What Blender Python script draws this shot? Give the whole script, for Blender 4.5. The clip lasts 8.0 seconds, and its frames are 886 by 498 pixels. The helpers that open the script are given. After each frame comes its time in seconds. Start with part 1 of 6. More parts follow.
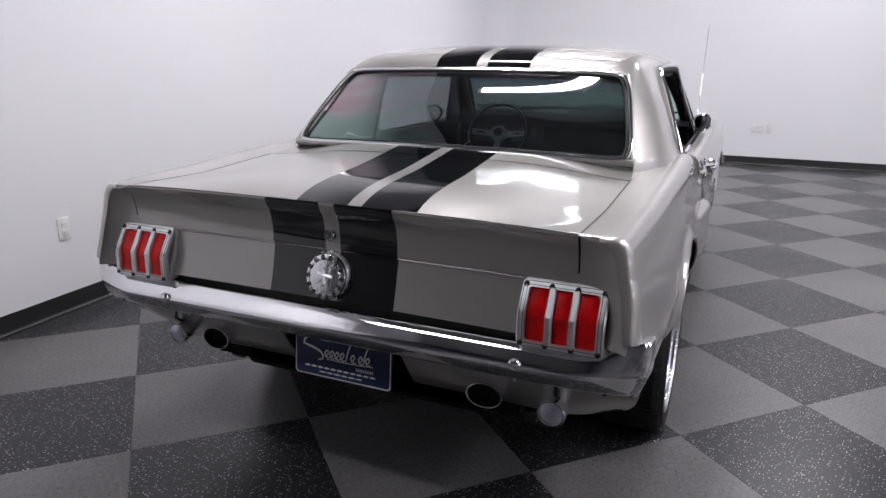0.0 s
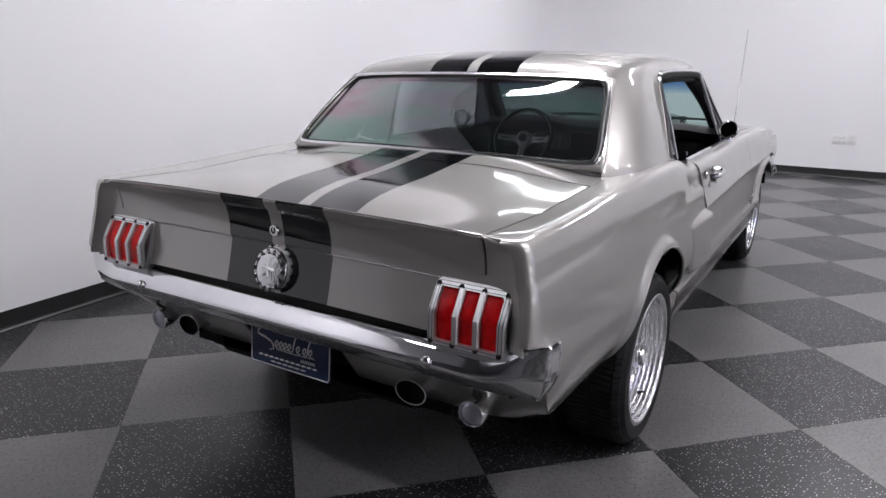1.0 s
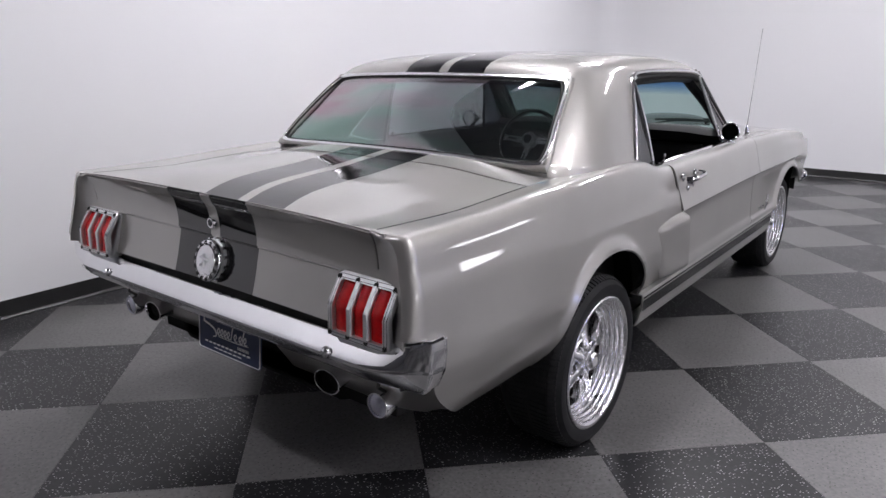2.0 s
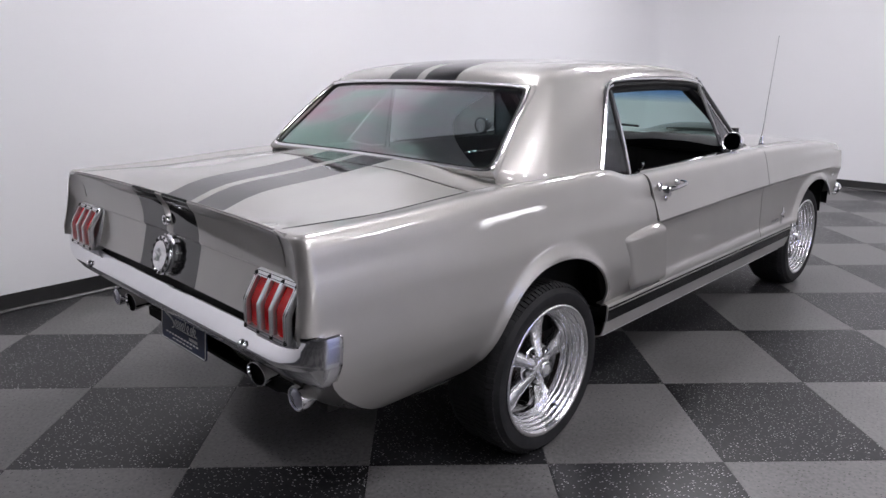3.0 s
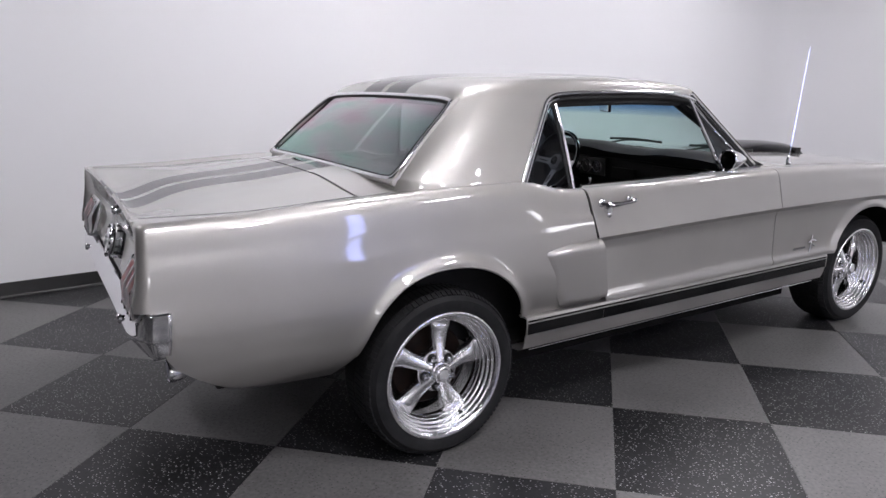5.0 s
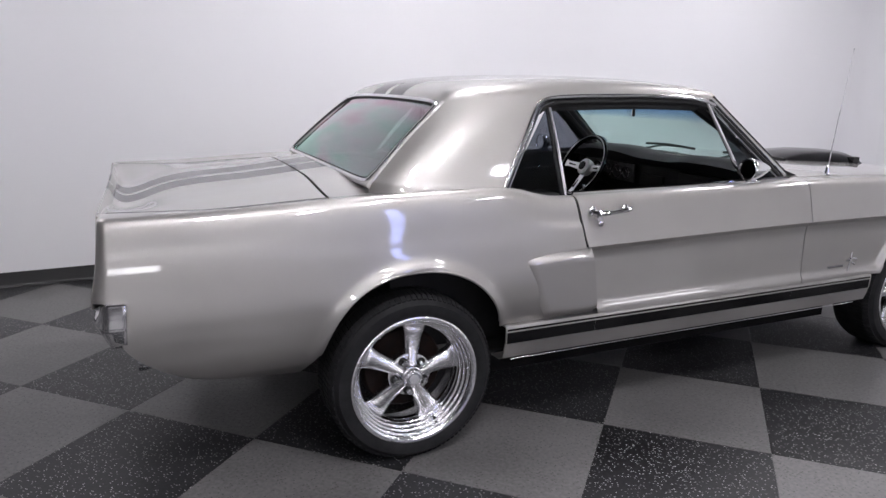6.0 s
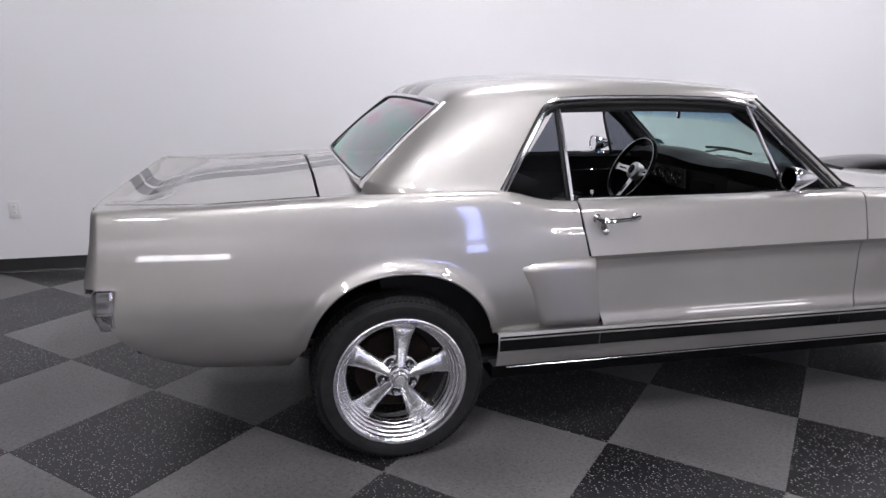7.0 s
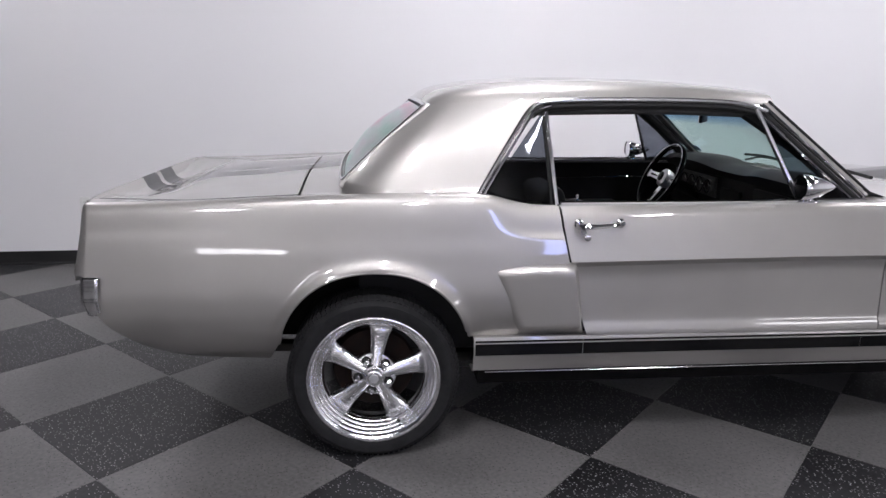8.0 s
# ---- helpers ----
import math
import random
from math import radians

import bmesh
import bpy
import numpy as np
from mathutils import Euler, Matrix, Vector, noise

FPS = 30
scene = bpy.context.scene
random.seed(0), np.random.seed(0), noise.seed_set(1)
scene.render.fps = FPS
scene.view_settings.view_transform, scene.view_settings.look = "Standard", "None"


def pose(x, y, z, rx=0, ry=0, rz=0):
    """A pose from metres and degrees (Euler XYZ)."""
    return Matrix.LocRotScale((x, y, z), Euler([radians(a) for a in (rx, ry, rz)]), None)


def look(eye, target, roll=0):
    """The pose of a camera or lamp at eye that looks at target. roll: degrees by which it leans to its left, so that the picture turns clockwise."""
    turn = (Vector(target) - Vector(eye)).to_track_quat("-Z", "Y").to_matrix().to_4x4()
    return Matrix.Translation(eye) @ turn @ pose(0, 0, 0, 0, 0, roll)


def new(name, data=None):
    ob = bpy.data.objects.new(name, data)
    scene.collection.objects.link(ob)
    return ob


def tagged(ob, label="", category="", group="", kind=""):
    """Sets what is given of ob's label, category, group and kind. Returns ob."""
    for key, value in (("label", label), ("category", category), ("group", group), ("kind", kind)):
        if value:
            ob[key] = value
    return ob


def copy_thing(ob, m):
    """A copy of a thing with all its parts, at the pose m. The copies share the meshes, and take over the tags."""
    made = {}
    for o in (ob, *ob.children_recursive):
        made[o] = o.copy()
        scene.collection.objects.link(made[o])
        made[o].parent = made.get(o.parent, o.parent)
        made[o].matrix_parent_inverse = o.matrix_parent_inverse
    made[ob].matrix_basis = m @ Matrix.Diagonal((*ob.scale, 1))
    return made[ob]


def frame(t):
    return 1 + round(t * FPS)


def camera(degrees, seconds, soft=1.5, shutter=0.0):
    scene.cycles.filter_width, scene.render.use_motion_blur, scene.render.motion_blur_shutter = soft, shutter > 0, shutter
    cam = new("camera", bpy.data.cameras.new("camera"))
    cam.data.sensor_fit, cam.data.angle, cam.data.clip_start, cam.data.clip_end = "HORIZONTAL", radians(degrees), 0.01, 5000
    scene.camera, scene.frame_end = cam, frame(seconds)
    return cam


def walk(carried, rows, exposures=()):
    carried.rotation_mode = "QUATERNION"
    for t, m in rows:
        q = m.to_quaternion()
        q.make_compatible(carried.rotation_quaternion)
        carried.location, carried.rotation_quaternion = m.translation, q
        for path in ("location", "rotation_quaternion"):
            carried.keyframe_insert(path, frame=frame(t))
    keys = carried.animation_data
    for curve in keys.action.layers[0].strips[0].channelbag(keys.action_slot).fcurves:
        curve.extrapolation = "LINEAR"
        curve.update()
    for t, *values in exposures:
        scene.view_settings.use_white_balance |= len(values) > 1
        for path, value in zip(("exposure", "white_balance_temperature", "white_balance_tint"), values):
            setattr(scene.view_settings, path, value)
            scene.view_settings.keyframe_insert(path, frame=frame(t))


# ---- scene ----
cam = camera(66.2, 8.0)
PATH = [
    (0, (-2.409, -0.998, 1.31), (-0.649, -0.222, 0.762), 0.4),
    (0.5, (-2.337, -1.193, 1.303), (-0.634, -0.293, 0.763), 0.3),
    (1, (-2.251, -1.386, 1.303), (-0.61, -0.374, 0.773), 0.3),
    (1.5, (-2.155, -1.564, 1.3), (-0.57, -0.467, 0.767), 0.2),
    (2, (-2.046, -1.753, 1.3), (-0.523, -0.567, 0.774), 0.1),
    (3.5, (-1.671, -2.264, 1.299), (-0.358, -0.84, 0.801), 0.3),
    (4, (-1.523, -2.439, 1.3), (-0.282, -0.949, 0.81), 0.4),
    (4.5, (-1.368, -2.587, 1.296), (-0.219, -1.021, 0.822), 0.5),
    (4.7, (-1.292, -2.651, 1.294), (-0.195, -1.046, 0.824), 0.4),
    (6, (-0.806, -2.9, 1.308), (-0.023, -1.12, 0.839), 0.7),
    (6.5, (-0.598, -2.962, 1.311), (0.044, -1.127, 0.842), 0.7),
    (7, (-0.389, -3.005, 1.325), (0.076, -1.121, 0.844), 0.8),
    (7.5, (-0.175, -3.039, 1.323), (0.133, -1.122, 0.845), 0.7),
    (8, (0.024, -3.079, 1.308), (0.21, -1.142, 0.846), 0.7),
]
walk(cam, [(t, look(eye, target, roll)) for t, eye, target, roll in PATH])

# ---------------- world, lights, exposure ----------------
world = bpy.data.worlds.new("world")
scene.world = world
world.use_nodes = True
world.node_tree.nodes["Background"].inputs[0].default_value = (0.55, 0.6, 0.7, 1)
world.node_tree.nodes["Background"].inputs[1].default_value = 0.05
scene.view_settings.exposure = 0.0

# ---------------- helpers ----------------
def spline(xs, ys):
    """Smooth curve through the points (xs, ys)."""
    xs, ys = np.array(xs, float), np.array(ys, float)
    d = np.diff(ys) / np.diff(xs)
    m = np.zeros(len(xs))
    m[0], m[-1] = d[0], d[-1]
    for i in range(1, len(xs) - 1):
        if d[i - 1] * d[i] > 0:
            h0, h1 = xs[i] - xs[i - 1], xs[i + 1] - xs[i]
            w0, w1 = 2 * h1 + h0, h1 + 2 * h0
            m[i] = (w0 + w1) / (w0 / d[i - 1] + w1 / d[i])

    def f(x):
        x = min(max(x, xs[0]), xs[-1])
        i = int(min(max(np.searchsorted(xs, x) - 1, 0), len(xs) - 2))
        h = xs[i + 1] - xs[i]
        t = (x - xs[i]) / h
        return float((2 * t**3 - 3 * t**2 + 1) * ys[i] + (t**3 - 2 * t**2 + t) * h * m[i]
                     + (-2 * t**3 + 3 * t**2) * ys[i + 1] + (t**3 - t**2) * h * m[i + 1])
    return f


def smooth_line(pts, n):
    """n points along a smooth curve through pts, evenly by length."""
    pts = np.array(pts, float)
    s = np.concatenate([[0], np.cumsum(np.linalg.norm(np.diff(pts, axis=0), axis=1))])
    fs = [spline(s, pts[:, k]) for k in range(pts.shape[1])]
    return np.array([[f(t) for f in fs] for t in np.linspace(0, s[-1], n)])


def obj(name, verts, faces, mat, parent=None, label="", smooth=35):
    me = bpy.data.meshes.new(name)
    me.from_pydata([tuple(map(float, v)) for v in verts], [], faces)
    me.validate()
    me.materials.append(mat)
    if smooth:
        me.polygons.foreach_set("use_smooth", [True] * len(me.polygons))
        me.set_sharp_from_angle(angle=radians(smooth))
    ob = new(name, me)
    if parent:
        ob.parent = parent
    if label:
        ob["label"] = label
    return ob


def part(name, bm, mat, parent, label="", smooth=35):
    me = bpy.data.meshes.new(name)
    bm.to_mesh(me)
    bm.free()
    me.materials.append(mat)
    if smooth:
        me.polygons.foreach_set("use_smooth", [True] * len(me.polygons))
        me.set_sharp_from_angle(angle=radians(smooth))
    ob = new(name, me)
    ob.parent = parent
    if label:
        ob["label"] = label
    return ob


def grid_faces(n, m, base=0, flip=False, wrap=False):
    out = []
    for i in range(n - 1 if not wrap else n):
        for j in range(m - 1):
            a, b = base + i * m + j, base + ((i + 1) % n) * m + j
            q = (a, b, b + 1, a + 1)
            out.append(q[::-1] if flip else q)
    return out


AXIS = np.array([0, 0, 0.72])


def sheet(name, P, mat, parent, label="", thick=0.006, outward=None, smooth=35):
    """A panel from a grid of points P[i][j], given a thickness towards the inside."""
    P = np.array(P, float)
    n, m = P.shape[:2]
    du, dv = np.gradient(P, axis=0), np.gradient(P, axis=1)
    N = np.cross(du, dv)
    N /= np.maximum(np.linalg.norm(N, axis=2, keepdims=True), 1e-9)
    ref = P - AXIS
    ref[..., 0] = 0
    if outward is not None:
        ref = np.broadcast_to(np.array(outward, float), P.shape)
    flip = (N * ref).sum() < 0
    if flip:
        N = -N
    v = np.concatenate([P.reshape(-1, 3), (P - N * thick).reshape(-1, 3)])
    k = n * m
    f = grid_faces(n, m, 0, flip) + grid_faces(n, m, k, not flip)
    ring = [(i, 0) for i in range(n)] + [(n - 1, j) for j in range(1, m)] + [(i, m - 1) for i in range(n - 2, -1, -1)] + [(0, j) for j in range(m - 2, 0, -1)]
    ids = [i * m + j for i, j in ring]
    for a, b in zip(ids, ids[1:] + ids[:1]):
        q = (a, b, b + k, a + k)
        f.append(q if flip else q[::-1])
    return obj(name, v, f, mat, parent, label, smooth)


def body_panel(name, P, mat, parent, label="", thick=0.006):
    """A body side from a regular grid whose lower points gather on its cut edge."""
    P = np.array(P, float)
    n, m = P.shape[:2]
    into = np.array([0, 0, 0.62]) - P
    into[..., 0] = 0
    into /= np.maximum(np.linalg.norm(into, axis=2, keepdims=True), 1e-9)
    k = n * m
    v = np.concatenate([P.reshape(-1, 3), (P + into * thick).reshape(-1, 3)])
    flip = P[..., 1].mean() < 0
    f = grid_faces(n, m, 0, not flip) + grid_faces(n, m, k, flip)
    ring = [(i, 0) for i in range(n)] + [(n - 1, j) for j in range(1, m)] + [(i, m - 1) for i in range(n - 2, -1, -1)] + [(0, j) for j in range(m - 2, 0, -1)]
    ids = [i * m + j for i, j in ring]
    for a, b in zip(ids, ids[1:] + ids[:1]):
        q = (a, b, b + k, a + k)
        f.append(q[::-1] if flip else q)
    bm = bmesh.new()
    vs = [bm.verts.new(q) for q in v]
    for q in f:
        bm.faces.new([vs[i] for i in q])
    bmesh.ops.remove_doubles(bm, verts=bm.verts[:], dist=2e-5)
    bmesh.ops.dissolve_degenerate(bm, edges=bm.edges[:], dist=1e-5)
    bmesh.ops.recalc_face_normals(bm, faces=bm.faces[:])
    return part(name, bm, mat, parent, label)


def mirror(P):
    P = np.array(P, float).copy()
    P[..., 1] *= -1
    return P


def tube(name, pts, r, mat, parent, label="", sides=10, n=None, closed=False):
    """A round bar along pts; r is one radius or one for each point."""
    pts = np.array(pts, float) if n is None else smooth_line(pts, n)
    rs = np.full(len(pts), r) if np.isscalar(r) else np.interp(np.linspace(0, 1, len(pts)), np.linspace(0, 1, len(r)), r)
    v = []
    last = None
    for i, p in enumerate(pts):
        a, b = pts[i - 1] if (i or closed) else p, pts[(i + 1) % len(pts)] if (i < len(pts) - 1 or closed) else p
        d = Vector(b - a).normalized()
        up = Vector((0, 0, 1)) if last is None else last
        if abs(d.dot(up)) > 0.95:
            up = Vector((1, 0, 0)) if abs(d.x) < 0.9 else Vector((0, 1, 0))
        s = d.cross(up).normalized()
        last = s.cross(d)
        for k in range(sides):
            w = 2 * math.pi * k / sides
            q = Vector(p) + (math.cos(w) * s + math.sin(w) * last) * float(rs[i])
            v.append(q)
    f = []
    m = len(pts)
    for i in range(m if closed else m - 1):
        for k in range(sides):
            a, b = i * sides + k, i * sides + (k + 1) % sides
            c, d = ((i + 1) % m) * sides + (k + 1) % sides, ((i + 1) % m) * sides + k
            f.append((a, b, c, d))
    if not closed:
        f.append(tuple(range(sides))[::-1])
        f.append(tuple((m - 1) * sides + k for k in range(sides)))
    return obj(name, v, f, mat, parent, label)


def ribbon(name, pts, w, h, up, mat, parent, label="", n=None):
    """A strip of width w (across pts, along the side of up) and thickness h."""
    pts = np.array(pts, float) if n is None else smooth_line(pts, n)
    up = Vector(up).normalized()
    v = []
    for i, p in enumerate(pts):
        d = Vector(pts[min(i + 1, len(pts) - 1)] - pts[max(i - 1, 0)]).normalized()
        s = d.cross(up).normalized()
        o = s.cross(d)
        for a, b in ((-.5, 0), (-.38, 1), (.38, 1), (.5, 0)):
            v.append(Vector(p) + s * a * w + o * b * h)
    f = []
    m = len(pts)
    for i in range(m - 1):
        for k in range(4):
            a, b = i * 4 + k, i * 4 + (k + 1) % 4
            f.append((a, a + 4, b + 4, b))
    f += [(0, 1, 2, 3), tuple((m - 1) * 4 + k for k in (3, 2, 1, 0))]
    return obj(name, v, f, mat, parent, label, 30)


def box(name, lo, hi, mat, parent=None, label="", bevel=0.0, seg=2):
    bm = bmesh.new()
    bmesh.ops.create_cube(bm, size=1)
    lo, hi = Vector(lo), Vector(hi)
    for v in bm.verts:
        v.co = Vector([(lo[k] + hi[k]) / 2 + v.co[k] * (hi[k] - lo[k]) for k in range(3)])
    if bevel:
        bmesh.ops.bevel(bm, geom=bm.edges[:], offset=bevel, segments=seg, affect="EDGES", profile=0.5)
    return part(name, bm, mat, parent, label) if parent else tagged(part(name, bm, mat, None, label))


def lathe(name, prof, mat, parent, centre, axis="y", steps=48, label="", a0=0.0, a1=2 * math.pi, smooth=35):
    """A turned form: prof is a list of (distance along the axis, radius)."""
    full = abs(a1 - a0 - 2 * math.pi) < 1e-6
    cnt = steps if full else steps + 1
    v, m = [], len(prof)
    for i in range(cnt):
        a = a0 + (a1 - a0) * i / steps
        c, s = math.cos(a), math.sin(a)
        for d, r in prof:
            p = {"y": (r * c, d, r * s), "x": (d, r * c, r * s), "z": (r * c, r * s, d)}[axis]
            v.append([p[k] + centre[k] for k in range(3)])
    return obj(name, v, grid_faces(cnt, m, 0, axis != "y", wrap=full), mat, parent, label, smooth)


# ---------------- materials ----------------
def mat_new(name, base, rough=0.5, metal=0.0, **kw):
    m = bpy.data.materials.new(name)
    m.use_nodes = True
    b = m.node_tree.nodes["Principled BSDF"]
    b.inputs["Base Color"].default_value = (*base, 1)
    b.inputs["Roughness"].default_value = rough
    b.inputs["Metallic"].default_value = metal
    for key, val in kw.items():
        b.inputs[key.replace("_", " ")].default_value = val
    return m, m.node_tree.nodes, m.node_tree.links, b


def noise_node(N, L, scale, detail=4, coord="Object", rough=0.6):
    tc, no = N.new("ShaderNodeTexCoord"), N.new("ShaderNodeTexNoise")
    no.inputs["Scale"].default_value, no.inputs["Detail"].default_value, no.inputs["Roughness"].default_value = scale, detail, rough
    L.new(tc.outputs[coord], no.inputs["Vector"])
    return no


def ramp(N, L, src, stops):
    r = N.new("ShaderNodeValToRGB")
    while len(r.color_ramp.elements) < len(stops):
        r.color_ramp.elements.new(0.5)
    for e, (p, c) in zip(r.color_ramp.elements, stops):
        e.position, e.color = p, (*c, 1) if len(c) == 3 else c
    L.new(src, r.inputs["Fac"])
    return r.outputs["Color"]


def bump(N, L, b, src, strength, dist):
    bu = N.new("ShaderNodeBump")
    bu.inputs["Strength"].default_value, bu.inputs["Distance"].default_value = strength, dist
    L.new(src, bu.inputs["Height"])
    L.new(bu.outputs["Normal"], b.inputs["Normal"])


def varied(name, c0, c1, scale, rough, metal=0.0, bumpy=0.0, bscale=None, **kw):
    m, N, L, b = mat_new(name, c0, rough, metal, **kw)
    no = noise_node(N, L, scale)
    L.new(ramp(N, L, no.outputs["Fac"], [(0.3, c0), (0.7, c1)]), b.inputs["Base Color"])
    if bumpy:
        n2 = noise_node(N, L, bscale or scale * 6)
        bump(N, L, b, n2.outputs["Fac"], bumpy, 0.002)
    return m


def math_node(N, L, op, a, b=None):
    n = N.new("ShaderNodeMath")
    n.operation = op
    for k, v in enumerate((a, b)):
        if v is None:
            continue
        if isinstance(v, (int, float)):
            n.inputs[k].default_value = v
        else:
            L.new(v, n.inputs[k])
    return n.outputs[0]


PAINT = (0.395, 0.381, 0.361)
FLAKE = 0.73


def paint_material(name, striped):
    m, N, L, b = mat_new(name, PAINT, 0.42, FLAKE, Coat_Weight=1.0, Coat_Roughness=0.05, Coat_IOR=1.85)
    fl = noise_node(N, L, 900, 2)
    sh = noise_node(N, L, 2.5, 3)
    k = math_node(N, L, "ADD", math_node(N, L, "MULTIPLY", fl.outputs["Fac"], 0.35), math_node(N, L, "MULTIPLY", sh.outputs["Fac"], 0.3))
    col = ramp(N, L, k, [(0.15, tuple(c * 0.86 for c in PAINT)), (0.5, tuple(c * 1.13 for c in PAINT))])
    if striped:
        tc, xyz = N.new("ShaderNodeTexCoord"), N.new("ShaderNodeSeparateXYZ")
        L.new(tc.outputs["Object"], xyz.inputs[0])
        d = math_node(N, L, "ABSOLUTE", math_node(N, L, "ADD", xyz.outputs["Y"], 0.014))
        on = math_node(N, L, "MULTIPLY", math_node(N, L, "GREATER_THAN", d, 0.023), math_node(N, L, "LESS_THAN", d, 0.196))
        mix = N.new("ShaderNodeMix")
        mix.data_type = "RGBA"
        L.new(on, mix.inputs["Factor"])
        L.new(col, mix.inputs[6])
        mix.inputs[7].default_value = (0.006, 0.006, 0.007, 1)
        col = mix.outputs[2]
        off = math_node(N, L, "SUBTRACT", 1.0, on)
        L.new(math_node(N, L, "MULTIPLY", off, FLAKE), b.inputs["Metallic"])
        L.new(math_node(N, L, "MULTIPLY", off, 0.5), b.inputs["Specular IOR Level"])
    L.new(col, b.inputs["Base Color"])
    peel = noise_node(N, L, 60, 2)
    bu = N.new("ShaderNodeBump")
    bu.inputs["Strength"].default_value, bu.inputs["Distance"].default_value = 0.03, 0.001
    L.new(peel.outputs["Fac"], bu.inputs["Height"])
    wave, bw = noise_node(N, L, 5, 1), N.new("ShaderNodeBump")
    bw.inputs["Strength"].default_value, bw.inputs["Distance"].default_value = 0.5, 0.0022
    L.new(wave.outputs["Fac"], bw.inputs["Height"])
    L.new(bu.outputs["Normal"], bw.inputs["Normal"])
    L.new(bw.outputs["Normal"], b.inputs["Coat Normal"])
    return m


paint = paint_material("pewter_paint", False)
paint_striped = paint_material("pewter_paint_striped", True)
black_gloss = varied("black_gloss_paint", (0.002, 0.002, 0.0025), (0.004, 0.004, 0.0045), 8, 0.14, Specular_IOR_Level=0.25)
chrome = varied("chrome", (0.78, 0.78, 0.80), (0.86, 0.86, 0.88), 6, 0.06, 1.0)
trim_chrome = varied("bright_trim", (0.80, 0.80, 0.81), (0.88, 0.88, 0.89), 9, 0.16, 1.0)
polished = varied("polished_alloy", (0.86, 0.86, 0.88), (0.94, 0.94, 0.95), 12, 0.16, 1.0, bumpy=1.0, bscale=60)
satin_alloy = varied("satin_alloy", (0.70, 0.70, 0.71), (0.80, 0.80, 0.81), 30, 0.38, 0.9)
rubber = varied("tyre_rubber", (0.009, 0.009, 0.010), (0.017, 0.017, 0.018), 20, 0.7, bumpy=0.2, bscale=180, Specular_IOR_Level=0.22)
panel_grey = varied("gauge_panel_grey", (0.10, 0.10, 0.10), (0.17, 0.17, 0.17), 40, 0.4, 0.5)
dark_metal = varied("dark_steel", (0.02, 0.02, 0.02), (0.05, 0.045, 0.04), 14, 0.55, 0.4, bumpy=0.3)
rust_metal = varied("brake_iron", (0.004, 0.003, 0.003), (0.014, 0.006, 0.004), 16, 0.75, 0.1, Specular_IOR_Level=0.2)
under_black = varied("underbody_black", (0.004, 0.004, 0.004), (0.009, 0.008, 0.008), 9, 0.85, bumpy=0.3, Specular_IOR_Level=0.2)
vinyl = varied("black_vinyl", (0.006, 0.006, 0.007), (0.013, 0.013, 0.014), 10, 0.55, bumpy=0.25, bscale=260, Specular_IOR_Level=0.25)
carpet = varied("black_carpet", (0.008, 0.008, 0.009), (0.018, 0.018, 0.018), 60, 0.95, bumpy=0.6)
headliner = varied("headliner", (0.03, 0.03, 0.03), (0.045, 0.045, 0.045), 30, 0.9)
plate_blue = varied("plate_blue", (0.006, 0.016, 0.060), (0.009, 0.021, 0.075), 10, 0.4)
sticker_blue = varied("pale_blue_sticker", (0.16, 0.30, 0.40), (0.35, 0.48, 0.55), 60, 0.5)
white_paint = varied("white_letter_paint", (0.75, 0.75, 0.76), (0.82, 0.82, 0.82), 14, 0.5)
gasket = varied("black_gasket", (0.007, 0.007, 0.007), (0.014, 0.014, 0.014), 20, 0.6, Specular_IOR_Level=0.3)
plastic_white = varied("white_plastic", (0.72, 0.72, 0.71), (0.80, 0.80, 0.79), 5, 0.4)
slot_dark = varied("socket_dark", (0.04, 0.04, 0.04), (0.08, 0.08, 0.08), 5, 0.5)


def lens_material():
    m, N, L, b = mat_new("red_lens", (0.5, 0.005, 0.007), 0.16, 0.0, Specular_IOR_Level=0.3)
    tc = N.new("ShaderNodeTexCoord")
    w = N.new("ShaderNodeTexWave")
    w.bands_direction = "Z"
    w.inputs["Scale"].default_value = 60
    L.new(tc.outputs["Object"], w.inputs["Vector"])
    no = noise_node(N, L, 30)
    L.new(ramp(N, L, no.outputs["Fac"], [(0.3, (0.40, 0.003, 0.005)), (0.7, (0.70, 0.006, 0.009))]), b.inputs["Base Color"])
    bump(N, L, b, w.outputs["Fac"], 0.12, 0.002)
    return m


red_lens = lens_material()


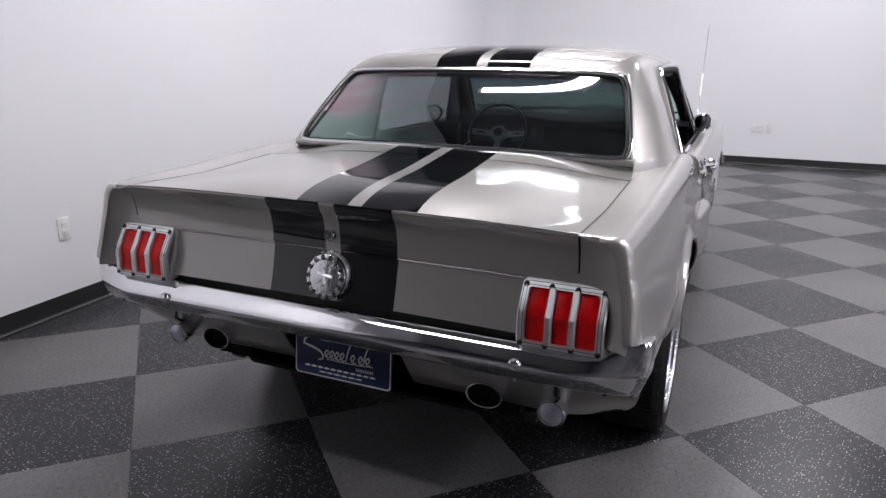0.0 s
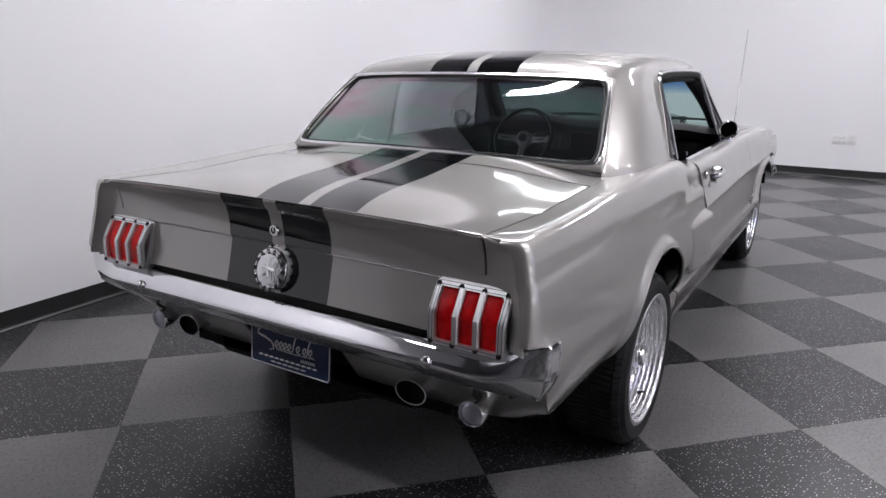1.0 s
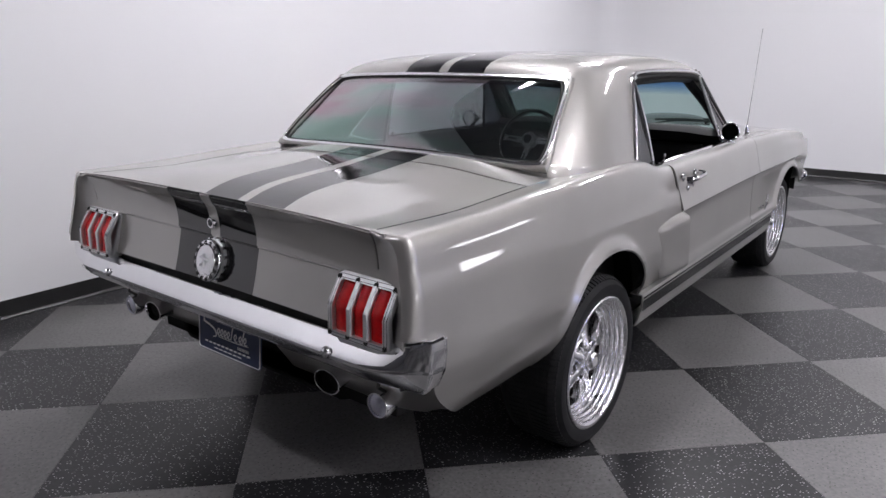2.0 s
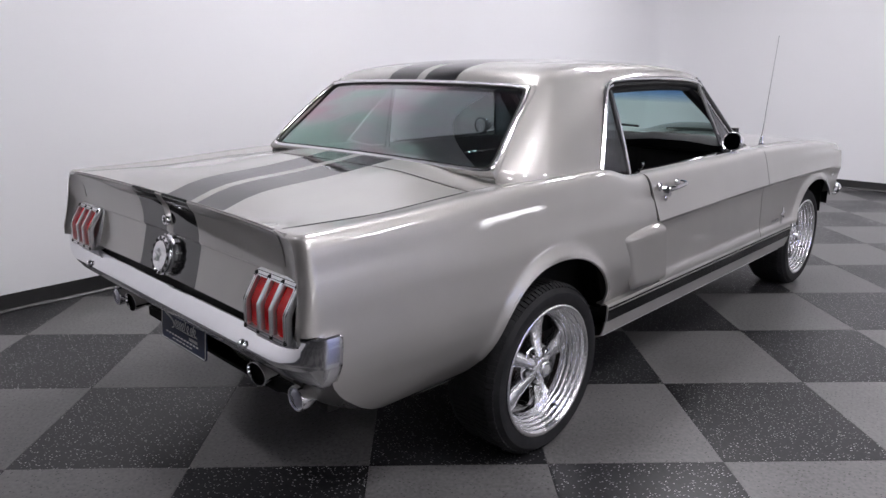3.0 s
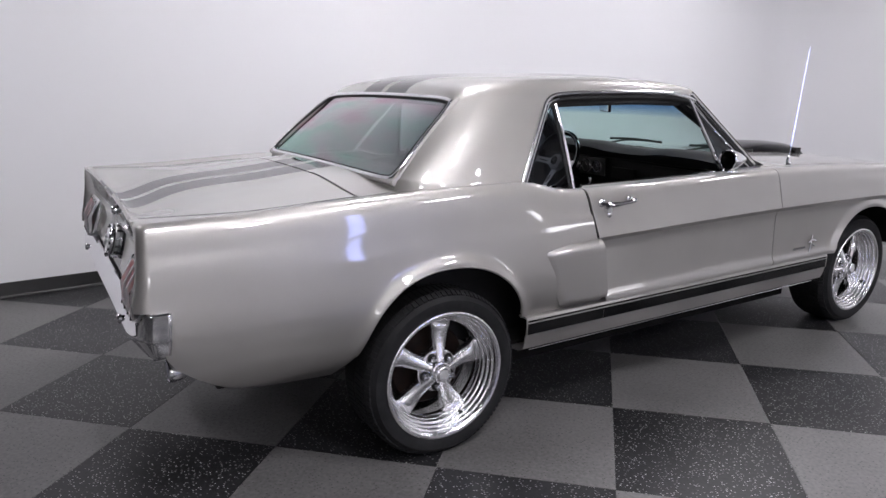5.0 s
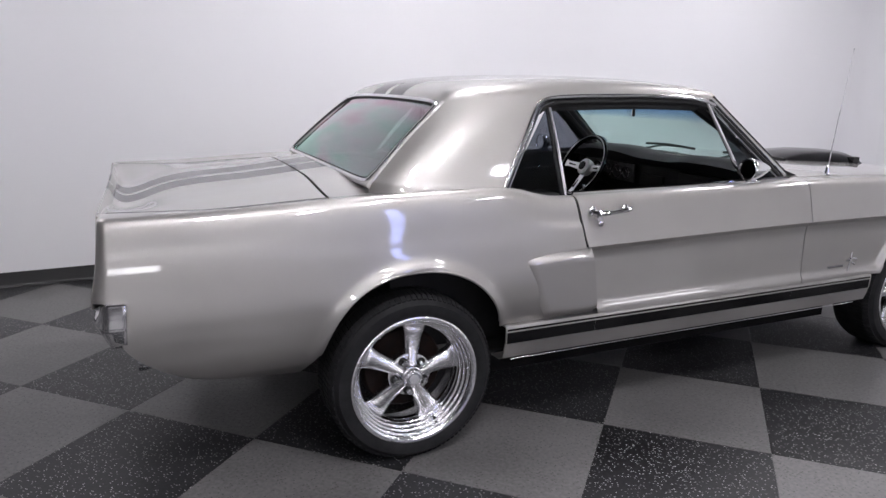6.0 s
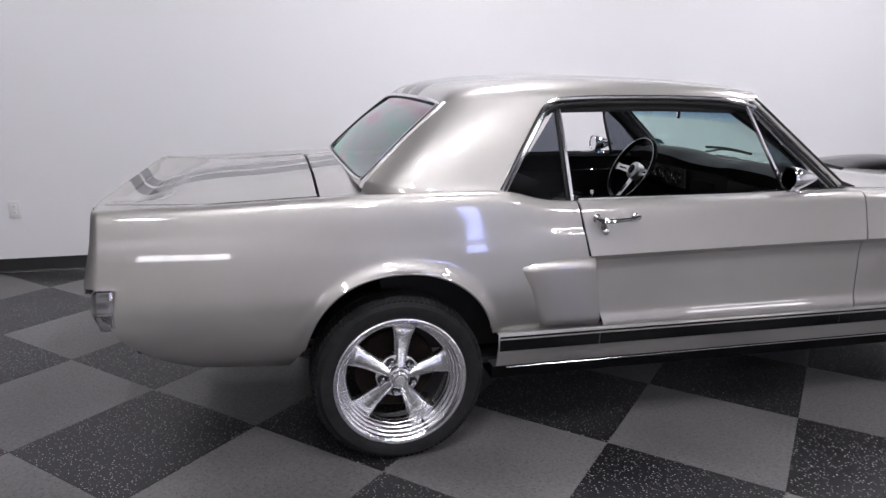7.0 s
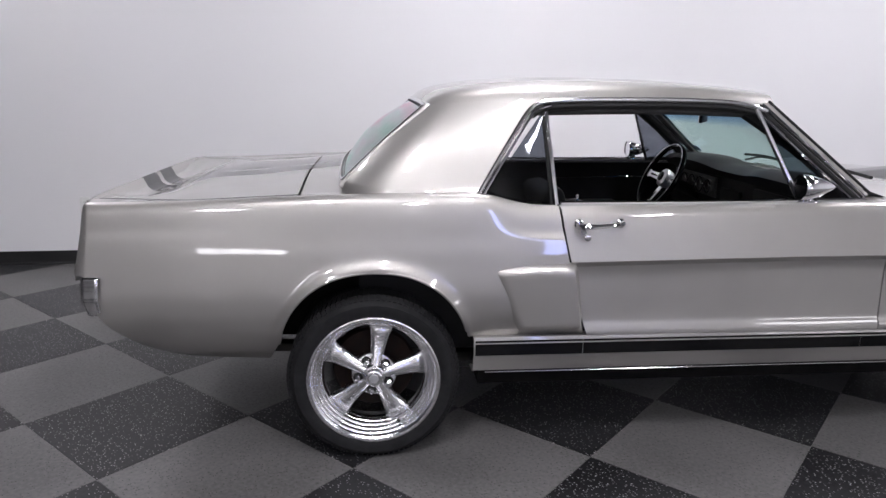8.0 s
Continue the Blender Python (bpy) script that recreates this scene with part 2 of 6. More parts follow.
def glass_material(name, tint, tint2, band=None, film=False, sheen=0.06):
    """A face of tinted glass: see-through with a tint, and a mirror sheen that grows towards grazing angles."""
    m = bpy.data.materials.new(name)
    m.use_nodes = True
    N, L = m.node_tree.nodes, m.node_tree.links
    N.remove(N["Principled BSDF"])
    tr, gl, mx, lw = N.new("ShaderNodeBsdfTransparent"), N.new("ShaderNodeBsdfGlossy"), N.new("ShaderNodeMixShader"), N.new("ShaderNodeLayerWeight")
    no = noise_node(N, L, 3, 2)
    col = ramp(N, L, no.outputs["Fac"], [(0.35, tint), (0.65, tint2)])
    if band:
        tc, xyz = N.new("ShaderNodeTexCoord"), N.new("ShaderNodeSeparateXYZ")
        L.new(tc.outputs["Object"], xyz.inputs[0])
        shade = ramp(N, L, math_node(N, L, "MULTIPLY", math_node(N, L, "SUBTRACT", xyz.outputs["Z"], band[0]), 1 / (band[1] - band[0])), [(0.0, (1, 1, 1)), (1.0, band[2])])
        mul = N.new("ShaderNodeMix")
        mul.data_type, mul.blend_type = "RGBA", "MULTIPLY"
        mul.inputs["Factor"].default_value = 1
        L.new(col, mul.inputs[6])
        L.new(shade, mul.inputs[7])
        col = mul.outputs[2]
    L.new(col, tr.inputs["Color"])
    gl.inputs["Roughness"].default_value = 0.01
    if film:
        tc, mp, fn = N.new("ShaderNodeTexCoord"), N.new("ShaderNodeMapping"), N.new("ShaderNodeTexNoise")
        mp.inputs["Rotation"].default_value, mp.inputs["Scale"].default_value = (0, 0, 0.5), (6, 1.3, 6)
        fn.inputs["Scale"].default_value, fn.inputs["Detail"].default_value = 1.4, 2
        L.new(tc.outputs["Object"], mp.inputs["Vector"])
        L.new(mp.outputs[0], fn.inputs["Vector"])
        L.new(ramp(N, L, fn.outputs["Fac"], [(0.34, (0.72, 1.0, 0.90)), (0.5, (0.94, 0.94, 0.96)), (0.66, (1.0, 0.70, 0.80))]), gl.inputs["Color"])
    lw.inputs["Blend"].default_value = 0.5
    f5 = math_node(N, L, "POWER", lw.outputs["Facing"], 5.0)
    L.new(math_node(N, L, "ADD", math_node(N, L, "MULTIPLY", f5, 0.99 - sheen), sheen), mx.inputs[0])
    L.new(tr.outputs[0], mx.inputs[1])
    L.new(gl.outputs[0], mx.inputs[2])
    L.new(mx.outputs[0], N["Material Output"].inputs["Surface"])
    return m


glass_rear = glass_material("tinted_rear_glass", (0.52, 0.58, 0.58), (0.56, 0.58, 0.59), film=True, sheen=0.28)
glass_side = glass_material("tinted_side_glass", (0.42, 0.44, 0.48), (0.45, 0.47, 0.50))
glass_wind = glass_material("green_windscreen_glass", (0.74, 0.87, 0.84), (0.77, 0.88, 0.86), (1.14, 1.23, (0.22, 0.45, 0.80)))
clear_lens = varied("clear_lamp_glass", (0.5, 0.5, 0.62), (0.7, 0.7, 0.8), 40, 0.12, 0.6, Coat_Weight=1.0)


def wall_material(name, c0, c1, rough):
    m, N, L, b = mat_new(name, c0, rough)
    a, d = noise_node(N, L, 0.35, 3), noise_node(N, L, 45, 4)
    L.new(ramp(N, L, a.outputs["Fac"], [(0.3, c0), (0.7, c1)]), b.inputs["Base Color"])
    bump(N, L, b, d.outputs["Fac"], 0.12, 0.002)
    return m


wall_white = wall_material("white_wall_paint", (0.79, 0.785, 0.80), (0.83, 0.825, 0.835), 0.55)
wall_grey = wall_material("pale_wall_paint", (0.58, 0.572, 0.58), (0.64, 0.632, 0.64), 0.6)
wall_dark = wall_material("dark_curtain", (0.09, 0.09, 0.10), (0.14, 0.14, 0.15), 0.85)
ceiling_mat = wall_material("dark_ceiling_paint", (0.085, 0.085, 0.09), (0.12, 0.12, 0.125), 0.8)
base_black = varied("black_vinyl_baseboard", (0.010, 0.010, 0.010), (0.018, 0.018, 0.018), 5, 0.35, bumpy=0.1)


def tile_material(name, c0, c1, fleck, layers):
    """Vinyl composition tile: mottled ground, layers of stretched chips and a waxed, slightly worn surface."""
    m, N, L, b = mat_new(name, c0, 0.3, Specular_IOR_Level=0.32)
    tc, info, add, sc = N.new("ShaderNodeTexCoord"), N.new("ShaderNodeObjectInfo"), N.new("ShaderNodeVectorMath"), N.new("ShaderNodeVectorMath")
    sc.operation = "SCALE"
    sc.inputs[0].default_value = (37, 19, 0)
    L.new(info.outputs["Random"], sc.inputs["Scale"])
    L.new(tc.outputs["Object"], add.inputs[0])
    L.new(sc.outputs[0], add.inputs[1])

    def grain(scale, detail):
        no = N.new("ShaderNodeTexNoise")
        no.noise_dimensions = "2D"
        no.inputs["Scale"].default_value, no.inputs["Detail"].default_value = scale, detail
        L.new(add.outputs[0], no.inputs["Vector"])
        return no.outputs["Fac"]

    big, mid = grain(2.2, 3), grain(70, 5)
    k = math_node(N, L, "ADD", math_node(N, L, "MULTIPLY", big, 0.45), math_node(N, L, "MULTIPLY", mid, 0.55))
    col = ramp(N, L, k, [(0.35, c0), (0.65, c1)])
    for scale, stretch, turn, share, size in layers:
        mp, vo, sep = N.new("ShaderNodeMapping"), N.new("ShaderNodeTexVoronoi"), N.new("ShaderNodeSeparateColor")
        mp.inputs["Rotation"].default_value, mp.inputs["Scale"].default_value = (0, 0, radians(turn)), (1, stretch, 1)
        vo.voronoi_dimensions = "2D"
        vo.inputs["Scale"].default_value = scale
        L.new(add.outputs[0], mp.inputs["Vector"])
        L.new(mp.outputs[0], vo.inputs["Vector"])
        L.new(vo.outputs["Color"], sep.inputs[0])
        on = math_node(N, L, "MULTIPLY", math_node(N, L, "LESS_THAN", vo.outputs["Distance"], size), math_node(N, L, "LESS_THAN", sep.outputs[0], share))
        mix = N.new("ShaderNodeMix")
        mix.data_type = "RGBA"
        L.new(on, mix.inputs["Factor"])
        L.new(col, mix.inputs[6])
        L.new(ramp(N, L, sep.outputs[1], [(0.0, tuple(0.25 * c for c in fleck)), (1.0, fleck)]), mix.inputs[7])
        col = mix.outputs[2]
    L.new(col, b.inputs["Base Color"])
    L.new(ramp(N, L, big, [(0.3, (0.29, 0.29, 0.29)), (0.7, (0.35, 0.35, 0.35))]), b.inputs["Roughness"])
    bump(N, L, b, mid, 0.05, 0.001)
    return m


tile_light = tile_material("grey_floor_tile", (0.092, 0.090, 0.089), (0.150, 0.146, 0.145), (0.055, 0.054, 0.053), [(60, 1.8, 20, 0.22, 0.20)])
tile_dark = tile_material("black_floor_tile", (0.008, 0.008, 0.009), (0.019, 0.019, 0.021), (0.62, 0.62, 0.62), [(66, 1.8, 45, 0.30, 0.17), (46, 1.7, -20, 0.16, 0.13)])
grout = varied("floor_joint", (0.03, 0.03, 0.03), (0.05, 0.05, 0.05), 9, 0.8)


def glow_material(name, colour, strength):
    m = bpy.data.materials.new(name)
    m.use_nodes = True
    N, L = m.node_tree.nodes, m.node_tree.links
    N.remove(N["Principled BSDF"])
    e = N.new("ShaderNodeEmission")
    e.inputs[0].default_value, e.inputs[1].default_value = (*colour, 1), strength
    L.new(e.outputs[0], N["Material Output"].inputs["Surface"])
    return m


# ---------------- the room ----------------
X0, X1, Y0, Y1, ZC = -6.5, 7.07, -7.0, 2.12, 4.9
ZL = 3.9   # height of the hung lamps
wt = 0.12


def structure(ob, label, category):
    return tagged(ob, label, category, "", "structure")


def left_y(x):
    """The left wall runs slightly out of square."""
    return 2.14 + 0.042 * (x + 0.5)


def wall_plan():
    """Inner face of the left and the far wall, with their rounded corner."""
    R, a = 0.45, math.atan(0.042)
    cx = X1 - R
    cy = left_y(cx) - R / math.cos(a)
    left = [(X0, left_y(X0))]
    arc = [(cx + R * math.cos(t), cy + R * math.sin(t)) for t in np.linspace(math.pi / 2 + a, 0, 17)]
    return left, arc, [(X1, Y0)]


def wall_mesh(name, line, label):
    v, f = [], []
    for k, p in enumerate(line):
        q0, q1 = line[max(k - 1, 0)], line[min(k + 1, len(line) - 1)]
        d = Vector((q1[0] - q0[0], q1[1] - q0[1])).normalized()
        o = (p[0] - d.y * wt, p[1] + d.x * wt)
        v += [(*p, 0), (*p, ZC), (*o, ZC), (*o, 0)]
    for k in range(len(line) - 1):
        for e in range(4):
            a, b = 4 * k + e, 4 * k + (e + 1) % 4
            f.append((a, b, b + 4, a + 4))
    n = len(v)
    f += [(0, 3, 2, 1), (n - 4, n - 3, n - 2, n - 1)]
    return structure(obj(name, v, f, wall_white), label, "wall")


w_left, w_arc, w_far = wall_plan()
XW = -4.2
wall_mesh("wall_left", [(XW, left_y(XW))] + w_arc[:9], "smooth white painted showroom wall with a rounded corner")
wall_mesh("wall_far", w_arc[8:] + w_far, "smooth white painted showroom end wall")
structure(box("wall_side", (X0 - wt, 1.96, 0), (XW - 0.004, 2.2, ZC), wall_dark), "dark curtain closing the back of the studio", "wall")
structure(box("wall_back", (X0 - wt, Y0, 0), (X0, 2.2, ZC), wall_dark), "dark curtained end of the studio", "wall")
structure(box("wall_right", (X0 - wt, Y0 - wt, 0), (X1 + wt, Y0 - 0.002, ZC), wall_grey), "pale painted wall across the studio", "wall")
structure(box("ceiling", (X0 - wt, Y0 - wt, ZC + 0.002), (X1 + wt, 2.8, ZC + 0.12), ceiling_mat), "dark painted studio ceiling above the lamps", "ceiling")


def baseboard(line):
    """A rubber cove base with a small foot along the foot of the walls."""
    prof = [(0.0005, 0.098), (0.003, 0.100), (0.004, 0.096), (0.004, 0.022), (0.007, 0.012), (0.014, 0.005), (0.017, 0.0045), (0.017, 0.001), (0.0005, 0.001)]
    v, m = [], len(prof)
    for k, p in enumerate(line):
        q0, q1 = line[max(k - 1, 0)], line[min(k + 1, len(line) - 1)]
        d = Vector((q1[0] - q0[0], q1[1] - q0[1])).normalized()
        v += [(p[0] + d.y * a, p[1] - d.x * a, z) for a, z in prof]
    f = [(k * m + e, k * m + (e + 1) % m, (k + 1) * m + (e + 1) % m, (k + 1) * m + e) for k in range(len(line) - 1) for e in range(m)]
    return structure(obj("baseboard", v, f, base_black), "black vinyl cove baseboard along the white walls", "baseboard")


baseboard([(XW, left_y(XW))] + w_arc + w_far)

# ceiling lamps: hung fluorescents, several added out of view to light walls, tail and wheels
glow = glow_material("lamp_diffuser", (1.0, 0.975, 1.04), 96.0)
# weaker strengths chosen only to balance brightness on floor and car
glow_dim = glow_material("dimmer_lamp_diffuser", (1.0, 0.975, 1.04), 76.0)
glow_low = glow_material("dimmest_lamp_diffuser", (1.0, 0.975, 1.04), 58.0)
# glow of the bars added for paned-window reflections on the body
glow_bar = glow_material("pane_glow", (1.0, 0.98, 1.03), 8.5)
glow_window = glow_material("daylight_pane", (0.42, 0.48, 1.0), 10.0)
lamp_white = varied("lamp_housing_white", (0.7, 0.7, 0.7), (0.78, 0.78, 0.78), 5, 0.4)
for lx, ly, shine in [(-2.6, 1.1, glow_low), (1.0, 0.32, glow), (4.3, 0.4, glow), (5.6, -1.9, glow_dim), (0.9, -2.9, glow_dim), (-0.6, -2.9, glow_dim), (0.4, -5.4, glow_dim), (-2.2, -5.6, glow_dim), (3.2, -5.4, glow_dim)]:
    lamp = tagged(new("ceiling_light"), "white fluorescent light hung out of view on two rods, placed to suit the lighting", "ceiling light", "ceiling lights")
    lamp.location = (lx, ly, ZL)
    for q, lo, hi in (("frame", (-0.16, -0.64, -0.06), (-0.11, 0.64, 0)), ("frame", (0.11, -0.64, -0.06), (0.16, 0.64, 0)),
                      ("frame", (-0.11, -0.64, -0.06), (0.11, -0.60, 0)), ("frame", (-0.11, 0.60, -0.06), (0.11, 0.64, 0))):
        box(q, lo, hi, lamp_white, lamp)
    box("housing", (-0.16, -0.64, 0.002), (0.16, 0.64, 0.03), lamp_white, lamp)
    for ry in (-0.5, 0.5):
        tube("hanging_rod", [(0, ry, 0.03), (0, ry, ZC - ZL)], 0.006, lamp_white, lamp, sides=6)
    box("diffuser", (-0.11, -0.60, -0.045), (0.11, 0.60, -0.035), shine, lamp, "glowing white diffuser")

# two added glowing bars that stand in for paned windows, and a tall window, on the open side of the studio
for lx, lw in ((-1.5, 0.47), (4.7, 0.80)):
    st = tagged(new("strip_light"), "glowing bar standing in for a paned window's reflection, on an added black stand", "studio light", "studio lights")
    st.location = (lx, -5.2, 0)
    box("light_housing", (-lw, -0.05, 0.98), (lw, -0.004, 1.27), gasket, st, "", 0.008)
    for k in range(3):
        box("light_panel", (0.02 - lw + (2 * lw - 0.02) / 3 * k, -0.003, 1.00), ((2 * lw - 0.02) / 3 * (k + 1) - lw, 0.006, 1.25), glow_bar, st, "glowing white panel")
    tube("stand_pole", [(0, -0.04, 0.05), (0, -0.04, 1.0)], 0.014, gasket, st, sides=10)
    for a in (90, 210, 330):
        tube("stand_leg", [(0, -0.04, 0.32), (0.38 * math.cos(radians(a)), -0.04 + 0.38 * math.sin(radians(a)), 0.012)], 0.009, gasket, st, sides=8)
win = structure(new("window_1"), "tall narrow window with blue daylight", "window")
box("window_pane", (1.90, Y0 + 0.002, 0.90), (2.13, Y0 + 0.012, 3.2), glow_window, win, "bright bluish pane")
for lo, hi in (((1.84, Y0, 0.84), (1.90, Y0 + 0.05, 3.26)), ((2.13, Y0, 0.84), (2.19, Y0 + 0.05, 3.26)), ((1.90, Y0, 0.84), (2.13, Y0 + 0.05, 0.90)), ((1.90, Y0, 3.20), (2.13, Y0 + 0.05, 3.26)), ((1.90, Y0, 1.50), (2.13, Y0 + 0.05, 1.56))):
    box("window_frame", lo, hi, lamp_white, win)

# ---------------- the car ----------------
# Car axes are the world's: x forward from the rear axle, y to the car's left, z up.
car = tagged(new("car"), "pewter grey two-door vintage coupe with black racing stripes", "car")
zt_f = spline([-0.96, -0.66, -0.3, -0.1, 0.30, 0.40, 0.47, 0.55, 0.66, 1.2, 1.85, 2.3, 2.7, 3.0, 3.25],
              [0.926, 0.930, 0.946, 0.953, 0.957, 0.951, 0.934, 0.917, 0.912, 0.915, 0.921, 0.914, 0.897, 0.876, 0.850])
wide_f = spline([-0.96, -0.6, 0.0, 0.8, 1.9, 2.7, 3.25], [0.975, 0.988, 1.0, 1.0, 1.0, 0.995, 0.975])
crease_f = spline([0.6, 1.85, 2.6, 3.25], [0.727, 0.741, 0.735, 0.715])


def arch(cx, rx, z0, rz, p):
    def f(x):
        q = abs(x - cx) / rx
        return z0 + rz * (1 - q**p) ** (1 / p) if q < 1 else None
    return f


ACX, ARX, ARZ = 0.005, 0.333, 0.329
arch_r, arch_f = arch(ACX, ARX, 0.37, ARZ, 2.25), arch(2.715, 0.345, 0.35, 0.325, 2.2)
ARCHES = ((arch_r, ACX, ARX), (arch_f, 2.715, 0.345))
low_f = spline([-0.96, -0.921, -0.917, -0.914, -0.909, -0.897, -0.830, -0.750, -0.690, -0.55, -0.32], [0.695, 0.690, 0.683, 0.66, 0.56, 0.536, 0.470, 0.413, 0.384, 0.358, 0.338])


def arch_dist(x, z, cx, rx, z0, rz):
    return math.hypot((x - cx) / rx, (z - z0) / rz) - 1


def flare(x, z):
    """Rolled lip of the panel round the wheel openings."""
    out = 0.0
    for cx, rx, z0, rz in ((ACX, ARX, 0.37, ARZ), (2.715, 0.345, 0.35, 0.325)):
        d = arch_dist(x, z, cx, rx, z0, rz) * 0.33
        if d > -0.03:
            low = min(1, max(0, (z - 0.36) / 0.16))
            out = max(out, 0.016 * low * low * (3 - 2 * low) * math.exp(-((max(d, 0) - 0.010) / 0.022) ** 2))
    return out


def profile_plain(x):
    zt, w = zt_f(x), wide_f(x)
    k = 1 - 0.4 * min(1, max(0, (x - 0.2) / 0.45)) ** 2   # the barrel of the quarter eases towards the door
    return [(0.700 * w, 0.325), (0.739 * w, 0.36), ((0.776 + 0.004 * k) * w, 0.395), ((0.813 + 0.007 * k) * w, 0.445), ((0.839 + 0.009 * k) * w, 0.50), ((0.857 + 0.006 * k) * w, 0.56), ((0.866 + 0.001 * k) * w, 0.61), ((0.867 - 0.004 * k) * w, 0.66), ((0.865 - 0.008 * k) * w, 0.71), ((0.859 - 0.009 * k) * w, 0.765), ((0.849 - 0.007 * k) * w, 0.81),
            ((0.838 - 0.004 * k) * w, zt - 0.090), ((0.826 - 0.001 * k) * w, zt - 0.045), (0.815 * w, zt - 0.018), (0.802 * w, zt - 0.004), (0.788 * w, zt + 0.0005), (0.770 * w, zt)]


def profile_creased(x):
    zt, w, c = zt_f(x), wide_f(x), crease_f(x)
    d = 1.0 if x < 2.3 else max(0.15, 1 - (x - 2.3) / 0.9)
    return ([(0.852, 0.456), (0.853, 0.474), (0.848 - 0.004 * d, 0.492), (0.846 - 0.0060 * d, 0.53), (0.846 - 0.0078 * d, c - 0.140), (0.846 - 0.0092 * d, c - 0.100), (0.846 - 0.0100 * d, c - 0.073), (0.846 - 0.0098 * d, c - 0.050), (0.850 - 0.0085 * d, c - 0.022)],
            [(0.8665 * w, c), (0.8645 * w, c + 0.008), (0.8540 * w, c + 0.05), (0.8430 * w, c + 0.095), (0.832 * w, zt - 0.045), (0.822 * w, zt - 0.018), (0.808 * w, zt - 0.004), (0.792 * w, zt + 0.0005), (0.772 * w, zt)])


def cut_column(x, prof, zlow, n):
    """n points up the profile at x; those below zlow gather on the cut."""
    fine = smooth_line(prof, 90)
    k = int(np.argmax(fine[:, 1] >= zlow))
    cut = fine[0]
    if k:
        a, b = fine[k - 1], fine[k]
        cut = a + (zlow - a[1]) / max(b[1] - a[1], 1e-9) * (b - a)
    out = []
    for p in smooth_line(prof, n):
        y, z = p if p[1] > zlow else cut
        out.append((x, -(y + flare(x, z)), z))
    return out


def bottom(x, base):
    for f, cx, rx in ARCHES:
        z = f(x)
        if z is not None:
            return max(z, 0.454 if 0.2 < x < 2.6 else base, heel(x))
    return max(base, heel(x))


def heel(x):
    """The rear wheel opening runs out backwards at its foot."""
    return 0.338 + (x + 0.378) * 1.9 if -0.378 < x < -0.30 else 0.0


def arch_xs(cx, rx, n=56):
    return [cx - rx * math.cos(math.pi * k / n) * 0.99999 for k in range(n + 1)]


LID = 0.684
def bend_p(z):
    """How sharply the tail turns into the sides: tight beside the lamps."""
    return 1.7 if z > 0.80 else 6.0


deck_z = spline([-0.954, -0.949, -0.941, -0.927, -0.910, -0.889, -0.84, -0.79, -0.738, -0.655, -0.57, -0.475, -0.25, -0.10],
                [0.9375, 0.933, 0.914, 0.897, 0.884, 0.880, 0.890, 0.907, 0.923, 0.936, 0.943, 0.949, 0.973, 0.988])


def tail_bow(y):
    """The tail is slightly hollow in plan: its middle lies ahead of its ends."""
    return 0.013 * (1 - min(1, abs(y) / 0.76) ** 2)


def tail_x(z):
    return tail_f(z)


tail_f = spline([0.60, 0.648, 0.68, 0.728, 0.775, 0.797, 0.803, 0.83, 0.87, 0.905, 0.925, 0.938],
                [-0.975, -0.960, -0.950, -0.936, -0.925, -0.920, -0.927, -0.925, -0.929, -0.938, -0.948, -0.954])
end_shift = spline([0.60, 0.70, 0.747, 0.83, 0.93, 0.96], [-0.030, -0.027, -0.017, -0.004, 0.003, 0.003])


def deck_point(x, y):
    lift = 0.013 * (0.09 - (abs(y) / 0.70) ** 2) * min(1, max(0, (x + 0.93) / 0.3))
    w = min(1, max(0, (abs(y) - 0.30) / 0.40))
    w = w * w * (3 - 2 * w)
    return deck_z(x) * (1 - w) + (zt_f(x) + 0.001) * w + lift


# rear quarter panels: rounded at the tail, cut by the wheel opening, up to the door gap
def door_gap(z):
    return 0.648 + 0.10 * max(0, (0.915 - z) / 0.44) ** 1.3


qx = [-0.953, -0.950, -0.944, -0.935, -0.927, -0.923, -0.921, -0.919, -0.917, -0.9155, -0.914, -0.9125, -0.911, -0.909, -0.905, -0.897, -0.885, -0.87, -0.85, -0.82, -0.79, -0.74, -0.68, -0.60, -0.52, -0.44, -0.40, -0.378, -0.368, -0.358, -0.348, -0.338]
qx += arch_xs(ACX, ARX) + [0.352, 0.376, 0.40, 0.43, 0.46, 0.50, 0.55, 0.60, 0.64]
qx = sorted(set(round(x, 5) for x in qx))


NQ = 64


def quarter_col(x):
    base = low_f(x) if x < -0.32 else (0.454 if x > 0.30 else 0.338)
    col = cut_column(x, profile_plain(x), bottom(x, base) if x < 0.34 else base, NQ)
    tuck = {-0.953: 0.030, -0.950: 0.017, -0.944: 0.008, -0.935: 0.002}.get(round(x, 3), 0.0)
    col = [(px, py + tuck, pz - tuck * 0.35 * max(0, (pz - 0.7) / 0.25)) for px, py, pz in col]
    # the flat of the shoulder, in to the lid's gap and under the roof pillar
    o = -col[-1][1]
    a = LID + 0.0025 if x < 0.30 else LID + 0.0025 + min(1, (x - 0.30) / 0.10) * 0.070
    for k in range(1, 8):
        t = k / 7
        y = o + (min(a, o - 0.004) - o) * t
        z = zt_f(x) * (1 - t) + t * deck_point(max(x, -0.945), y) if x < 0.42 else zt_f(x) - 0.002 * t
        col.append((x, -y, z - tuck * 0.3 * (1 - t)))
    near = min(1, max(0, (-0.915 - x) / 0.035))
    return [(px + near * end_shift(pz), py, pz) for px, py, pz in col]


